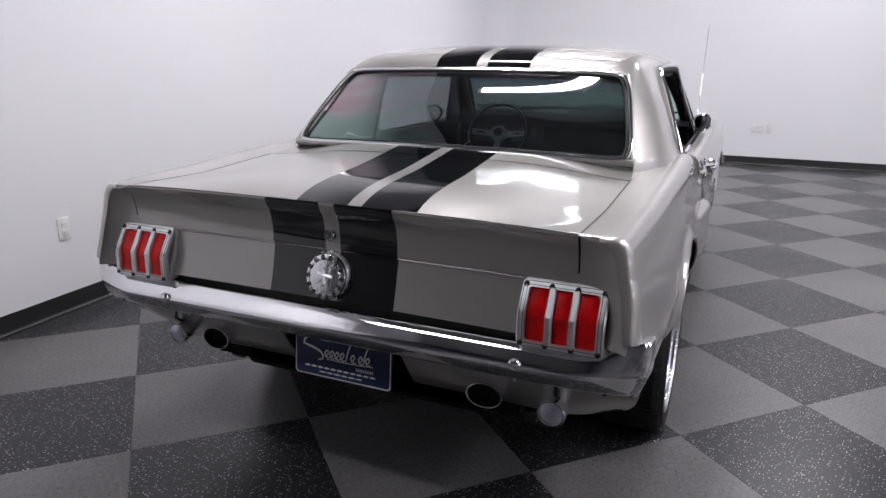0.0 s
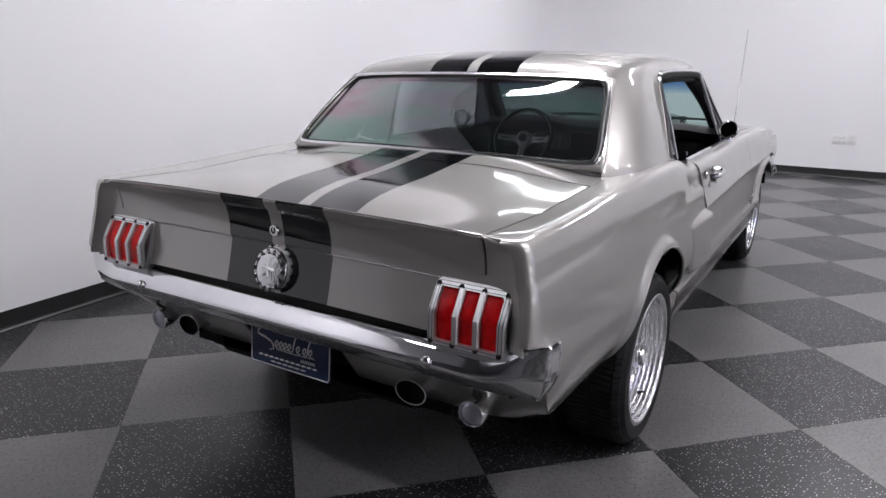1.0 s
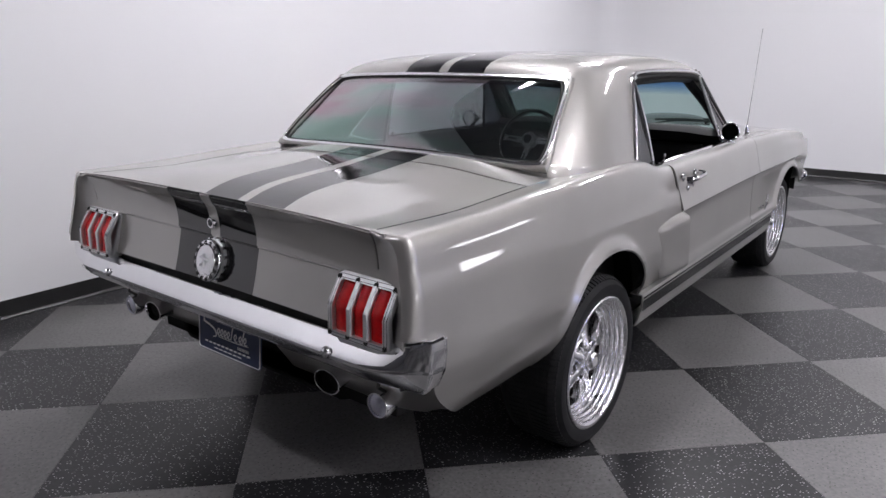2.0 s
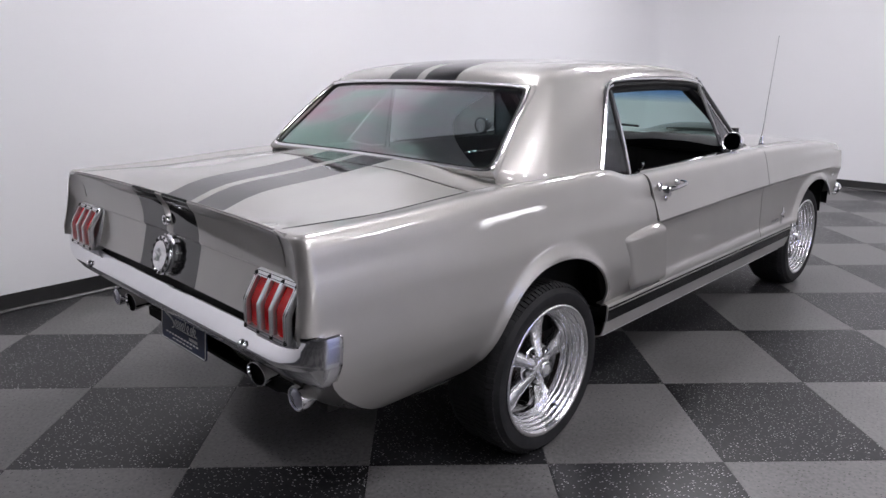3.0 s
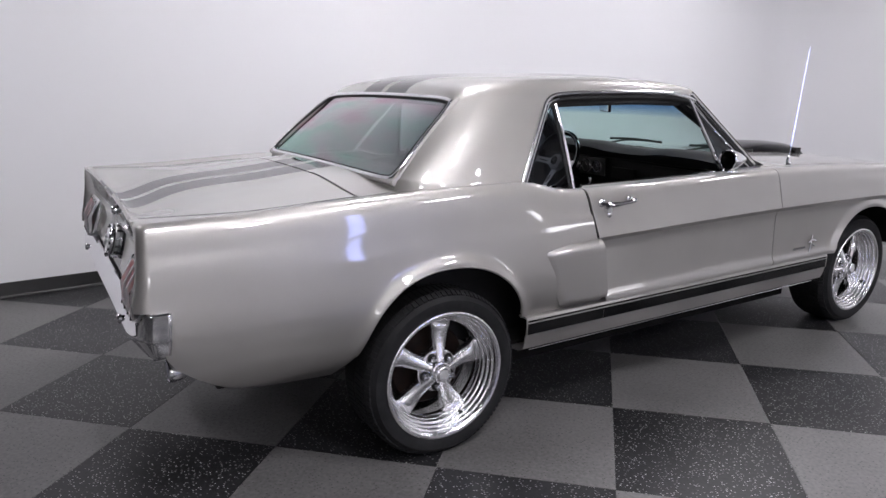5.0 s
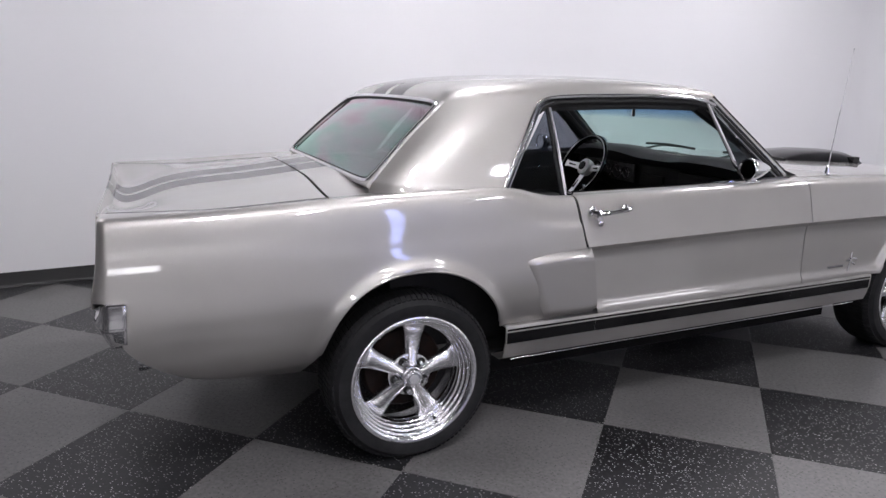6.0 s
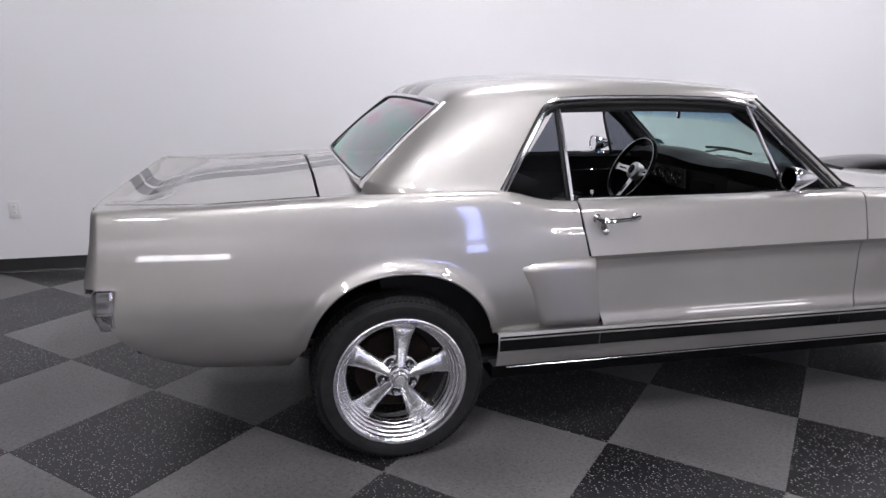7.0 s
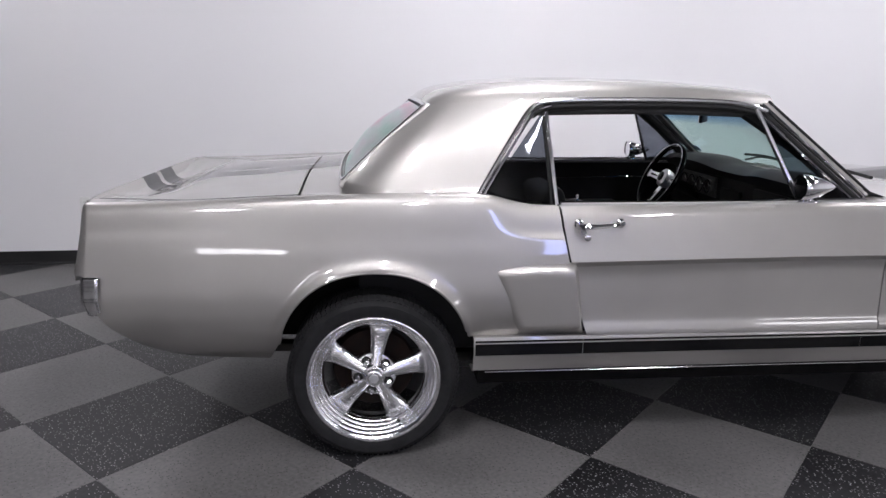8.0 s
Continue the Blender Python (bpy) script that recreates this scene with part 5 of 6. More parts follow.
def stroke(pts, w):
    """Plain white brush stroke on the plate: (along, up) from its lower left corner seen from behind."""
    q = smooth_line([(a, b) for a, b in pts], 14)
    v, n = [], len(q)
    for i, p in enumerate(q):
        d = q[min(i + 1, n - 1)] - q[max(i - 1, 0)]
        d = d / max(np.linalg.norm(d), 1e-9)
        o = np.array([-d[1], d[0]]) * w / 2 * (0.55 + 0.45 * math.sin(math.pi * i / (n - 1)))
        for e in (o, -o):
            for x in (PX - 0.0004, PX - 0.0016):
                v.append((x, PY1 - (p + e)[0], PZ0 + (p + e)[1]))
    f = []
    for i in range(n - 1):
        a = 4 * i
        f += [(a + 1, a + 3, a + 7, a + 5), (a, a + 1, a + 5, a + 4), (a + 2, a + 6, a + 7, a + 3)]
    ob = obj("plate_stroke", v, f, white_paint, plate, "", 0)
    return ob


stroke([(0.098, 0.118), (0.070, 0.122), (0.036, 0.110), (0.030, 0.096), (0.060, 0.088), (0.092, 0.074), (0.098, 0.060), (0.080, 0.052)], 0.0065)
stroke([(0.036, 0.122), (0.075, 0.116), (0.115, 0.112)], 0.0045)
for a in (0.104, 0.121, 0.138, 0.155, 0.190, 0.215, 0.238):
    stroke([(a, 0.064), (a + 0.010, 0.078), (a + 0.006, 0.086), (a - 0.002, 0.074), (a + 0.008, 0.062), (a + 0.016, 0.066)], 0.0040)
for a in (0.172, 0.228):
    stroke([(a, 0.062), (a + 0.006, 0.090), (a + 0.014, 0.112)], 0.0042)
stroke([(0.108, 0.058), (0.18, 0.058), (0.26, 0.061)], 0.0026)
for a, b, w in ((0.205, 0.262, 0.010),):
    for k in range(8):
        stroke([(a + (b - a) * k / 8 + 0.001, 0.044), (a + (b - a) * (k + 0.7) / 8, 0.0445)], w)
for k in range(11):
    stroke([(0.036 + 0.0215 * k, 0.030), (0.036 + 0.0215 * k + 0.017, 0.0305)], 0.0055)
for k in range(6):
    stroke([(0.085 + 0.024 * k, 0.017), (0.085 + 0.024 * k + 0.020, 0.0172)], 0.0035)

# ---- side fittings
for s in (-1, 1):
    S3 = np.array([1, s, 1])
    door = DOORS[0 if s < 0 else 1]
    # moulded scoop ahead of the rear wheel
    nu, nv = 15, 17
    P = []
    for u in np.linspace(0, 1, nu):
        row = []
        for v in np.linspace(0, 1, nv):
            rear = np.array([0.408 + 0.108 * (1 - v) ** 0.9, 0.706 - (1 - v) * 0.232])
            front = np.array([0.706 + 0.030 * (1 - v), 0.728 - (1 - v) * 0.256])
            a, b = 2 * u - 1, 2 * v - 1
            uu, vv = 0.5 + 0.5 * a * math.sqrt(1 - 0.12 * b * b), 0.5 + 0.5 * b * math.sqrt(1 - 0.12 * a * a)
            if a > 0:
                uu = 0.5 + 0.5 * a * math.sqrt(1 - 0.08 * b**4)
            rear = np.array([0.396 + 0.108 * (1 - vv) ** 0.9, 0.708 - (1 - vv) * 0.236])
            front = np.array([0.708 + 0.032 * (1 - vv), 0.732 - (1 - vv) * 0.262])
            p = rear * (1 - uu) + front * uu
            e = min(1, u / 0.10, (1 - v) / 0.10, v / 0.10)
            e = math.sin(math.pi / 2 * max(0, e)) ** 0.7
            endf = math.sin(math.pi / 2 * min(1, (1 - u) / 0.035)) ** 0.6
            base = 0.853
            out = base + e * endf * (0.012 + 0.030 * u**0.8)
            row.append((p[0], s * out, p[1]))
        P.append(row)
    sc = sheet("side_scoop", P, paint, car, "grey moulded scoop ahead of the rear wheel", thick=0.004, smooth=50)
    # handle: escutcheons, bar, push button; key lock below
    h = new("door_handle")
    h.parent = door
    h["label"] = "chrome door handle with a push button"
    def body_y(z):
        return float(np.interp(z, [0.74, 0.78, 0.82, 0.87, 0.905], [0.8665, 0.861, 0.850, 0.834, 0.815]))
    for x0, x1 in ((0.692, 0.722), (0.838, 0.872)):
        lathe("handle_base", [(0.0, 0.017), (0.006, 0.0165), (0.010, 0.012), (0.011, 0.0005)] if s > 0 else [(-0.0, 0.017), (-0.006, 0.0165), (-0.010, 0.012), (-0.011, 0.0005)], chrome, h, ((x0 + x1) / 2, s * body_y(0.858), 0.858), axis="y", steps=20)
    tube("handle_bar", [np.array(q) * S3 for q in ((0.700, 0.858, 0.853), (0.712, 0.882, 0.855), (0.750, 0.892, 0.857), (0.810, 0.892, 0.861), (0.850, 0.880, 0.864), (0.858, 0.856, 0.864))], [0.010, 0.011, 0.008, 0.0075, 0.008, 0.009], chrome, h, "chrome grip", n=20)
    tube("push_button", [np.array((0.712, 0.862, 0.838)) * S3, np.array((0.712, 0.884, 0.836)) * S3], [0.0145, 0.012], chrome, h, sides=16)
    lathe("door_lock", [(s * d, r) for d, r in ((0.0, 0.0125), (0.004, 0.012), (0.006, 0.009), (0.006, 0.0005))], chrome, door, (0.738, s * body_y(0.812), 0.812), axis="y", steps=20, label="chrome key lock")
    tube("lock_knob", [np.array((0.722, 0.752, 0.905)) * S3, np.array((0.722, 0.752, 0.945)) * S3], [0.003, 0.003, 0.0032, 0.006, 0.006], chrome, door, sides=8, n=6)
    # bullet mirror on the door
    mr = new("door_mirror")
    mr.parent = door
    mr["label"] = "round chrome bullet mirror on a short foot"
    mx = 1.538 if s < 0 else 1.463
    mc = np.array([mx, 0.776, 0.974])
    prof = [(0.0, 0.040), (-0.004, 0.045), (0.0, 0.0475), (0.010, 0.048), (0.030, 0.0455), (0.060, 0.037), (0.090, 0.026), (0.115, 0.015), (0.130, 0.006), (0.133, 0.0005)]
    lathe("shell", prof, chrome, mr, mc * S3, axis="x", steps=40, label="chrome shell")
    lathe("mirror_glass", [(0.0012, 0.0005), (0.0012, 0.0405)], chrome, mr, mc * S3, axis="x", steps=40, label="mirror glass")
    tube("stalk", [np.array(q) * S3 for q in ((mx + 0.032, 0.776, 0.940), (mx + 0.034, 0.774, 0.928), (mx + 0.038, 0.772, 0.922))], [0.013, 0.012, 0.018], chrome, mr, n=8, sides=14)
    v = []
    for zz, k in ((0.916, 1.0), (0.9215, 1.0), (0.926, 0.82), (0.928, 0.4)):
        for a in range(24):
            t = 2 * math.pi * a / 24
            v.append((mx + 0.038 + 0.046 * k * math.cos(t), s * (0.772 + 0.021 * k * math.sin(t)), zz))
    f = [(r * 24 + a, r * 24 + (a + 1) % 24, (r + 1) * 24 + (a + 1) % 24, (r + 1) * 24 + a) for r in range(3) for a in range(24)] + [tuple(72 + a for a in range(24))]
    obj("foot", v, f if s > 0 else f, chrome, mr, "chrome foot", 40)
    # fender emblem: plain raised strokes
    em = new("fender_emblem")
    em.parent = car
    em["label"] = "small chrome emblem of plain strokes on the fender"
    for pts, r in ((((2.300, 0.848, 0.470), (2.306, 0.850, 0.520), (2.312, 0.848, 0.560)), 0.005), (((2.285, 0.848, 0.520), (2.312, 0.850, 0.532), (2.350, 0.848, 0.525)), 0.0055), (((2.318, 0.849, 0.512), (2.340, 0.849, 0.500)), 0.004)):
        tube("emblem_stroke", [(np.array(q) + np.array([-0.135, 0, 0.014])) * S3 for q in pts], r, chrome, em, n=7, sides=6)
    for k in range(7):
        box("emblem_bar", (2.030 + 0.015 * k, min(s * 0.842, s * 0.847), 0.508), (2.041 + 0.015 * k, max(s * 0.842, s * 0.847), 0.519), chrome, em)
    # V-shaped emblem near the headlamp
    e2 = new("front_emblem")
    e2.parent = car
    e2["label"] = "small chrome emblem near the headlamp"
    for d in (-1, 1):
        tube("emblem_stroke", [np.array(q) * S3 for q in ((3.04, 0.842, 0.668), (3.07, 0.842, 0.668 + d * 0.012), (3.11, 0.838, 0.676 + d * 0.004))], 0.0045, chrome, e2, n=6, sides=6)
    # wheel-opening edge roll
    for fn, cx, rx in ARCHES:
        pts = []
        for k in range(41):
            x = cx - rx * math.cos(math.pi * (k + 0.6) / 41.2) * 0.999
            z = fn(x)
            lo, hi = (profile_creased(x) if cx > 1 else (profile_plain(x), None))
            z = max(z, heel(x))
            if cx > 1 and x > cx and z < 0.545:
                continue
            if (x > cx and cx < 1 or x < cx and cx > 1) and z < 0.455:
                continue
            y = -cut_column(x, lo, z, 3)[0][1]
            pts.append((x, s * (y - 0.004), z + 0.001))
        tube("arch_lip", pts, 0.0055, paint, car, "rolled edge of the wheel opening", sides=8)

# aerial on the right fender
an = new("antenna")
an.parent = car
an["label"] = "thin chrome whip aerial on the fender"
lathe("aerial_base", [(-0.012, 0.027), (-0.006, 0.027), (0.0, 0.021), (0.008, 0.014), (0.026, 0.0125), (0.040, 0.0085), (0.050, 0.006), (0.052, 0.0005)], chrome, an, (2.118, -0.708, 0.918), axis="z", steps=24)
tube("mast", [(2.118, -0.708, 0.945), (2.165, -0.719, 1.485)], [0.0028, 0.0022, 0.0016, 0.0014], chrome, an, "thin chrome mast", n=8, sides=6)
lathe("mast_tip", [(-0.003, 0.0005), (-0.002, 0.0028), (0.0, 0.0034), (0.002, 0.0028), (0.003, 0.0005)], chrome, an, (2.1652, -0.719, 1.488), axis="z", steps=10)

# hood scoop, open to the front
P = []
for x in (2.28, 2.34, 2.42, 2.52, 2.64, 2.78, 2.92, 3.00, 3.02):
    w = (x - 2.28) / 0.74
    hgt = 0.062 * math.sin(math.pi / 2 * min(1, w * 1.25)) ** 1.2 * (1 if x < 3.01 else 0.9)
    half = 0.20 + 0.06 * w
    P.append([(x, t * half, zt_f(x) + 0.008 + 0.010 + hgt * (1 - abs(t) ** 4) - 0.010 * abs(t)) for t in np.linspace(-1, 1, 21)])
sheet("hood_scoop", P, black_gloss, car, "black hood scoop on the striped hood", outward=(0, 0, 1))
box("scoop_mouth", (2.95, -0.24, 0.872), (3.0, 0.24, 0.93), gasket, car)

# front bumper, its ends visible past the wheels
def bumper_front():
    half = smooth_line([(3.46, 0.0, 0), (3.455, 0.30, 0), (3.435, 0.55, 0), (3.39, 0.72, 0.3), (3.32, 0.815, 0.8), (3.23, 0.855, 1), (3.16, 0.862, 1)], 20)
    line = [(x, -y, k) for x, y, k in half[::-1]] + [(x, y, k) for x, y, k in half[1:]]
    v = []
    for i, (x, y, k) in enumerate(line):
        a, b = line[max(i - 1, 0)], line[min(i + 1, len(line) - 1)]
        d = Vector((b[0] - a[0], b[1] - a[1], 0)).normalized()
        o = Vector((d.y, -d.x, 0))
        for q, z in ((-0.035, 0.583), (-0.010, 0.585), (0.002, 0.574), (0.006, 0.558), (0.002, 0.540), (-0.012, 0.528), (-0.030, 0.528)):
            v.append((x + o.x * q, y + o.y * q, z))
    ob = obj("front_bumper", v, grid_faces(len(line), 7, 0, True), chrome, car, "polished chrome front bumper", 40)
    sol = ob.modifiers.new("wall", "SOLIDIFY")
    sol.thickness, sol.offset = 0.004, 0


bumper_front()
# fender ends beside the headlamps, turning in round the lamp openings
for s in (-1, 1):
    P = []
    for z in (0.55, 0.59, 0.63, 0.67, 0.71, 0.75, 0.78, 0.81, 0.83, 0.848):
        yo = float(np.interp(z, FP[-1][:, 2], -FP[-1][:, 1]))
        P.append([(beak(z) + 0.006 * math.sin(math.pi * t) - 0.05 * t**3, s * (yo - 0.055 * t**0.8), z - 0.003 * t) for t in np.linspace(0, 1, 9)])
    sheet("headlamp_surround", P, paint, car, "grey headlamp surround", outward=(0.7, s * 0.7, 0))
# wipers
for y0, y1 in ((0.42, 0.02), (-0.18, -0.55)):
    wi = new("wiper")
    wi.parent = car
    wi["label"] = "black windshield wiper at rest"
    tube("wiper_arm", [(1.99, y0, 0.952), (1.965, (y0 + y1) / 2, 0.985), (1.93, y1, 0.992)], 0.006, gasket, wi, n=8, sides=6)
    tube("wiper_blade", [(1.955, y0 - 0.05, 0.985), (1.945, (y0 + y1) / 2 - 0.05, 0.994), (1.90, y1 - 0.10, 0.992)], 0.007, gasket, wi, n=8, sides=6)

# ---- cabin
P = RP.copy()
P[:, :, 2] -= 0.030
P[:, :, 1] *= 0.97
sheet("headliner", P[:, 1:-1], headliner, car, "dark fabric headliner", thick=0.006, outward=(0, 0, 1))
# rails over the windows and inner pillar faces
for s in (-1, 1):
    S3 = np.array([1, s, 1])
    tube("roof_rail", [np.array(q) * S3 for q in ((0.30, 0.585, 1.225), (0.60, 0.600, 1.238), (1.05, 0.605, 1.246), (1.38, 0.596, 1.238))], 0.026, headliner, car, "dark trim over the window", n=16)
    tube("pillar_trim_inner", [np.array(q) * S3 for q in ((1.40, 0.580, 1.235), (1.62, 0.640, 1.08), (1.80, 0.672, 0.93))], 0.026, vinyl, car, "black inner pillar", n=10)
    P = [[np.array(p) * S3 for p in ((-0.09, 0.655, 0.955), (0.12, 0.715, 0.95), (0.36, 0.735, 0.95))],
         [np.array(p) * S3 for p in ((0.06, 0.615, 1.10), (0.26, 0.655, 1.10), (0.47, 0.665, 1.10))],
         [np.array(p) * S3 for p in ((0.20, 0.560, 1.225), (0.38, 0.585, 1.23), (0.58, 0.600, 1.235))]]
    sheet("sail_lining", P, vinyl, car, "black inner roof pillar lining", outward=(0, s, 0))
    # door card with armrest, bright strip, crank and latch
    P = [[(x, s * y, z) for y, z in ((0.790, 0.36), (0.795, 0.55), (0.795, 0.72), (0.785, 0.86), (0.765, 0.905), (0.745, 0.912))] for x in (0.67, 0.95, 1.25, 1.55, 1.84)]
    card = sheet("door_card", P, vinyl, DOORS[0 if s < 0 else 1], "black vinyl door card", thick=0.012, outward=(0, s, 0))
    box("armrest", (1.0, min(s * 0.72, s * 0.785), 0.64), (1.40, max(s * 0.72, s * 0.785), 0.685), vinyl, DOORS[0 if s < 0 else 1], "black padded armrest", 0.018)
    tube("bright_strip", [(0.72, s * 0.778, 0.80), (1.2, s * 0.779, 0.81), (1.78, s * 0.778, 0.82)], 0.004, chrome, DOORS[0 if s < 0 else 1], "chrome strip", sides=6)
    tube("door_latch", [(1.50, s * 0.770, 0.815), (1.46, s * 0.755, 0.818), (1.41, s * 0.752, 0.822)], 0.006, chrome, DOORS[0 if s < 0 else 1], "chrome latch lever", n=6, sides=8)
    P = [[(x, s * y, z) for y, z in ((0.70, 0.36), (0.72, 0.60), (0.715, 0.80), (0.72, 0.90))] for x in (-0.05, 0.2, 0.45, 0.66)]
    sheet("rear_side_card", P, vinyl, car, "black rear side trim", outward=(0, s, 0))
box("cabin_carpet", (0.30, -0.74, 0.300), (2.05, 0.74, 0.322), carpet, car, "black carpet")
box("firewall", (2.02, -0.72, 0.30), (2.05, 0.72, 0.90), vinyl, car, "black firewall")
box("transmission_tunnel", (0.50, -0.11, 0.32), (2.02, 0.11, 0.46), carpet, car, "carpeted tunnel", 0.05)
P = [[(x, y, 0.930 + 0.008 * (1 - (y / 0.65) ** 2)) for y in np.linspace(-0.66, 0.66, 9)] for x in (-0.10, 0.1, 0.28)]
sheet("parcel_shelf", P, vinyl, car, "black rear parcel shelf", outward=(0, 0, 1))
box("trunk_bulkhead", (0.0, -0.66, 0.36), (0.02, 0.66, 0.925), vinyl, car)


def cushion(name, lo, hi, parent, label="", tilt=0.0, r=0.05, pleats=0):
    """A padded block with rounded edges and stitched pleats."""
    lo, hi = np.array(lo, float), np.array(hi, float)
    c, h = (lo + hi) / 2, (hi - lo) / 2
    bm = bmesh.new()
    bmesh.ops.create_cube(bm, size=2)
    for v in bm.verts:
        v.co = Vector([v.co[k] * h[k] for k in range(3)])
    bmesh.ops.bevel(bm, geom=bm.edges[:], offset=r, segments=4, affect="EDGES", profile=0.6)
    bmesh.ops.rotate(bm, verts=bm.verts[:], cent=(0, 0, -h[2]), matrix=Matrix.Rotation(radians(tilt), 3, "Y"))
    bmesh.ops.translate(bm, verts=bm.verts[:], vec=Vector(c))
    ob = part(name, bm, vinyl, parent, label)
    for k in range(pleats):
        y = lo[1] + (hi[1] - lo[1]) * (k + 1) / (pleats + 1)
        pts = []
        for t in np.linspace(0.08, 0.92, 6):
            p = Vector((hi[0] - c[0] + 0.001, y - c[1], -h[2] + 2 * h[2] * t)) - Vector((0, 0, -h[2]))
            p = Matrix.Rotation(radians(tilt), 3, "Y") @ p + Vector((0, 0, -h[2])) + Vector(c)
            pts.append(p)
        tube("piping", [np.array(p) for p in pts], 0.004, vinyl, ob, sides=6)
    return ob


for y in (-0.37, 0.37):
    st = new("front_seat")
    st.parent = car
    st["label"] = "low black vinyl bucket seat"
    cushion("seat_cushion", (0.95, y - 0.25, 0.40), (1.45, y + 0.25, 0.54), st, "black seat cushion", -6, 0.05)
    cushion("seat_back", (0.92, y - 0.245, 0.46), (1.04, y + 0.245, 0.85), st, "black seat back", -18, 0.05, 6)
    box("seat_base", (1.0, y - 0.2, 0.32), (1.4, y + 0.2, 0.42), gasket, st)
rs = new("rear_seat")
rs.parent = car
rs["label"] = "black vinyl rear bench"
cushion("seat_cushion", (0.14, -0.60, 0.42), (0.58, 0.60, 0.56), rs, "", -5, 0.05)
cushion("seat_back", (0.06, -0.60, 0.48), (0.18, 0.60, 0.92), rs, "", -16, 0.05, 10)

# dashboard: padded hood with two brows, lower panel, gauges
dash = new("dashboard")
dash.parent = car
dash["label"] = "black padded dashboard with round gauges"
P = []
for y in np.linspace(-0.70, 0.70, 33):
    brow = 0.024 * math.exp(-((y - 0.37) / 0.22) ** 4) + 0.018 * math.exp(-((y + 0.40) / 0.20) ** 4)
    P.append([(x - brow * 1.2 * (1 if k > 1 else 0), y, z + brow * (1 if 0 < k < 5 else 0)) for k, (x, z) in enumerate(((1.93, 0.925), (1.84, 0.955), (1.75, 0.965), (1.69, 0.958), (1.66, 0.935), (1.68, 0.905), (1.72, 0.895)))])
sheet("dash_pad", P, vinyl, dash, "black padded dash top", thick=0.01, outward=(0, 0, 1))
P = [[(x, y, z) for x, z in ((1.715, 0.90), (1.70, 0.80), (1.72, 0.70), (1.76, 0.66))] for y in np.linspace(-0.70, 0.70, 9)]
sheet("dash_panel", P, vinyl, dash, "black lower dash", thick=0.01, outward=(-1, 0, 0))
P = [[(1.690 - 0.002, y, z) for z in (0.790, 0.795, 0.885, 0.890)] for y in (0.14, 0.15, 0.59, 0.60)]
sheet("gauge_panel", P, panel_grey, dash, "satin grey gauge panel", thick=0.010, outward=(-1, 0, 0))
for k, y in enumerate((0.545, 0.458, 0.370, 0.282, 0.195)):
    r = 0.040 if k in (1, 2, 3) else 0.034
    ga = lathe("gauge", [(0.002, r), (-0.010, r), (-0.012, r - 0.003), (-0.010, r - 0.006), (0.0, r - 0.007), (0.0, 0.0005)], panel_grey, dash, (1.686, y, 0.840), axis="x", steps=28, label="round black gauge")
    tube("bezel", [(1.674, y + (r - 0.003) * math.cos(a), 0.840 + (r - 0.003) * math.sin(a)) for a in np.linspace(0, 2 * math.pi, 28, endpoint=False)], 0.0034, chrome, ga, "chrome ring", sides=6, closed=True)
    tube("needle", [(1.684, y, 0.840), (1.684, y + 0.4 * r, 0.840 + 0.45 * r)], 0.0014, white_paint, ga, sides=4)
box("radio", (1.690, -0.09, 0.79), (1.705, 0.09, 0.85), gasket, dash, "radio face", 0.003)
box("glove_box", (1.692, -0.60, 0.77), (1.708, -0.20, 0.885), vinyl, dash, "black glove box door", 0.005)
box("ash_tray", (1.67, -0.07, 0.72), (1.71, 0.07, 0.755), chrome, dash, "", 0.004)
# shifter on the tunnel
tube("shifter", [(1.30, 0.0, 0.44), (1.28, 0.0, 0.60), (1.275, 0.0, 0.635)], [0.006, 0.006, 0.016], chrome, car, "chrome gear lever", n=8)

# steering wheel, leaning towards the driver
sw = new("steering_wheel")
sw.parent = car
sw["label"] = "three-spoke steering wheel with a black rim"
SC, RW = Vector((1.505, 0.372, 0.868)), 0.180
tilt = Matrix.Rotation(radians(27), 3, "Y")


def on_wheel(d, a, r):
    return np.array(SC + tilt @ Vector((d, r * math.cos(a), r * math.sin(a))))


tube("wheel_rim", [on_wheel(0, a, RW) for a in np.linspace(0, 2 * math.pi, 48, endpoint=False)], 0.0135, black_gloss, sw, "glossy black rim", closed=True)
tube("rim_inlay", [on_wheel(-0.0125, a, RW + 0.001) for a in np.linspace(0, 2 * math.pi, 48, endpoint=False)], 0.0022, satin_alloy, sw, "", sides=6, closed=True)
for a in (math.pi, 0, -math.pi / 2):
    P = []
    for t in np.linspace(0, 1, 9):
        r = 0.035 + (RW - 0.04) * t
        hw = 0.022 - 0.008 * t + 0.010 * max(0, t - 0.8) / 0.2
        P.append([on_wheel(0.030 * (1 - t) + dx, a + q * hw / r, r) for q, dx in ((-1, 0), (-0.4, -0.002), (0.4, -0.002), (1, 0))])
    sp = sheet("spoke", P, satin_alloy, sw, "polished metal spoke", thick=0.003, outward=(-1, 0, 0.3))
    tube("spoke_slot", [on_wheel(0.030 * (1 - t) - 0.003, a, 0.035 + (RW - 0.04) * t) for t in (0.35, 0.55, 0.72)], [0.003, 0.005, 0.006], gasket, sp, sides=6)
v = []
prof = [(0.05, 0.046), (0.02, 0.050), (0.008, 0.048), (0.002, 0.034), (-0.002, 0.018), (-0.003, 0.0005)]
for k in range(28):
    for d, r in prof:
        v.append(on_wheel(d, 2 * math.pi * k / 28, r))
obj("hub", v, grid_faces(28, 6, 0, True, wrap=True), satin_alloy, sw, "polished metal hub")
v = []
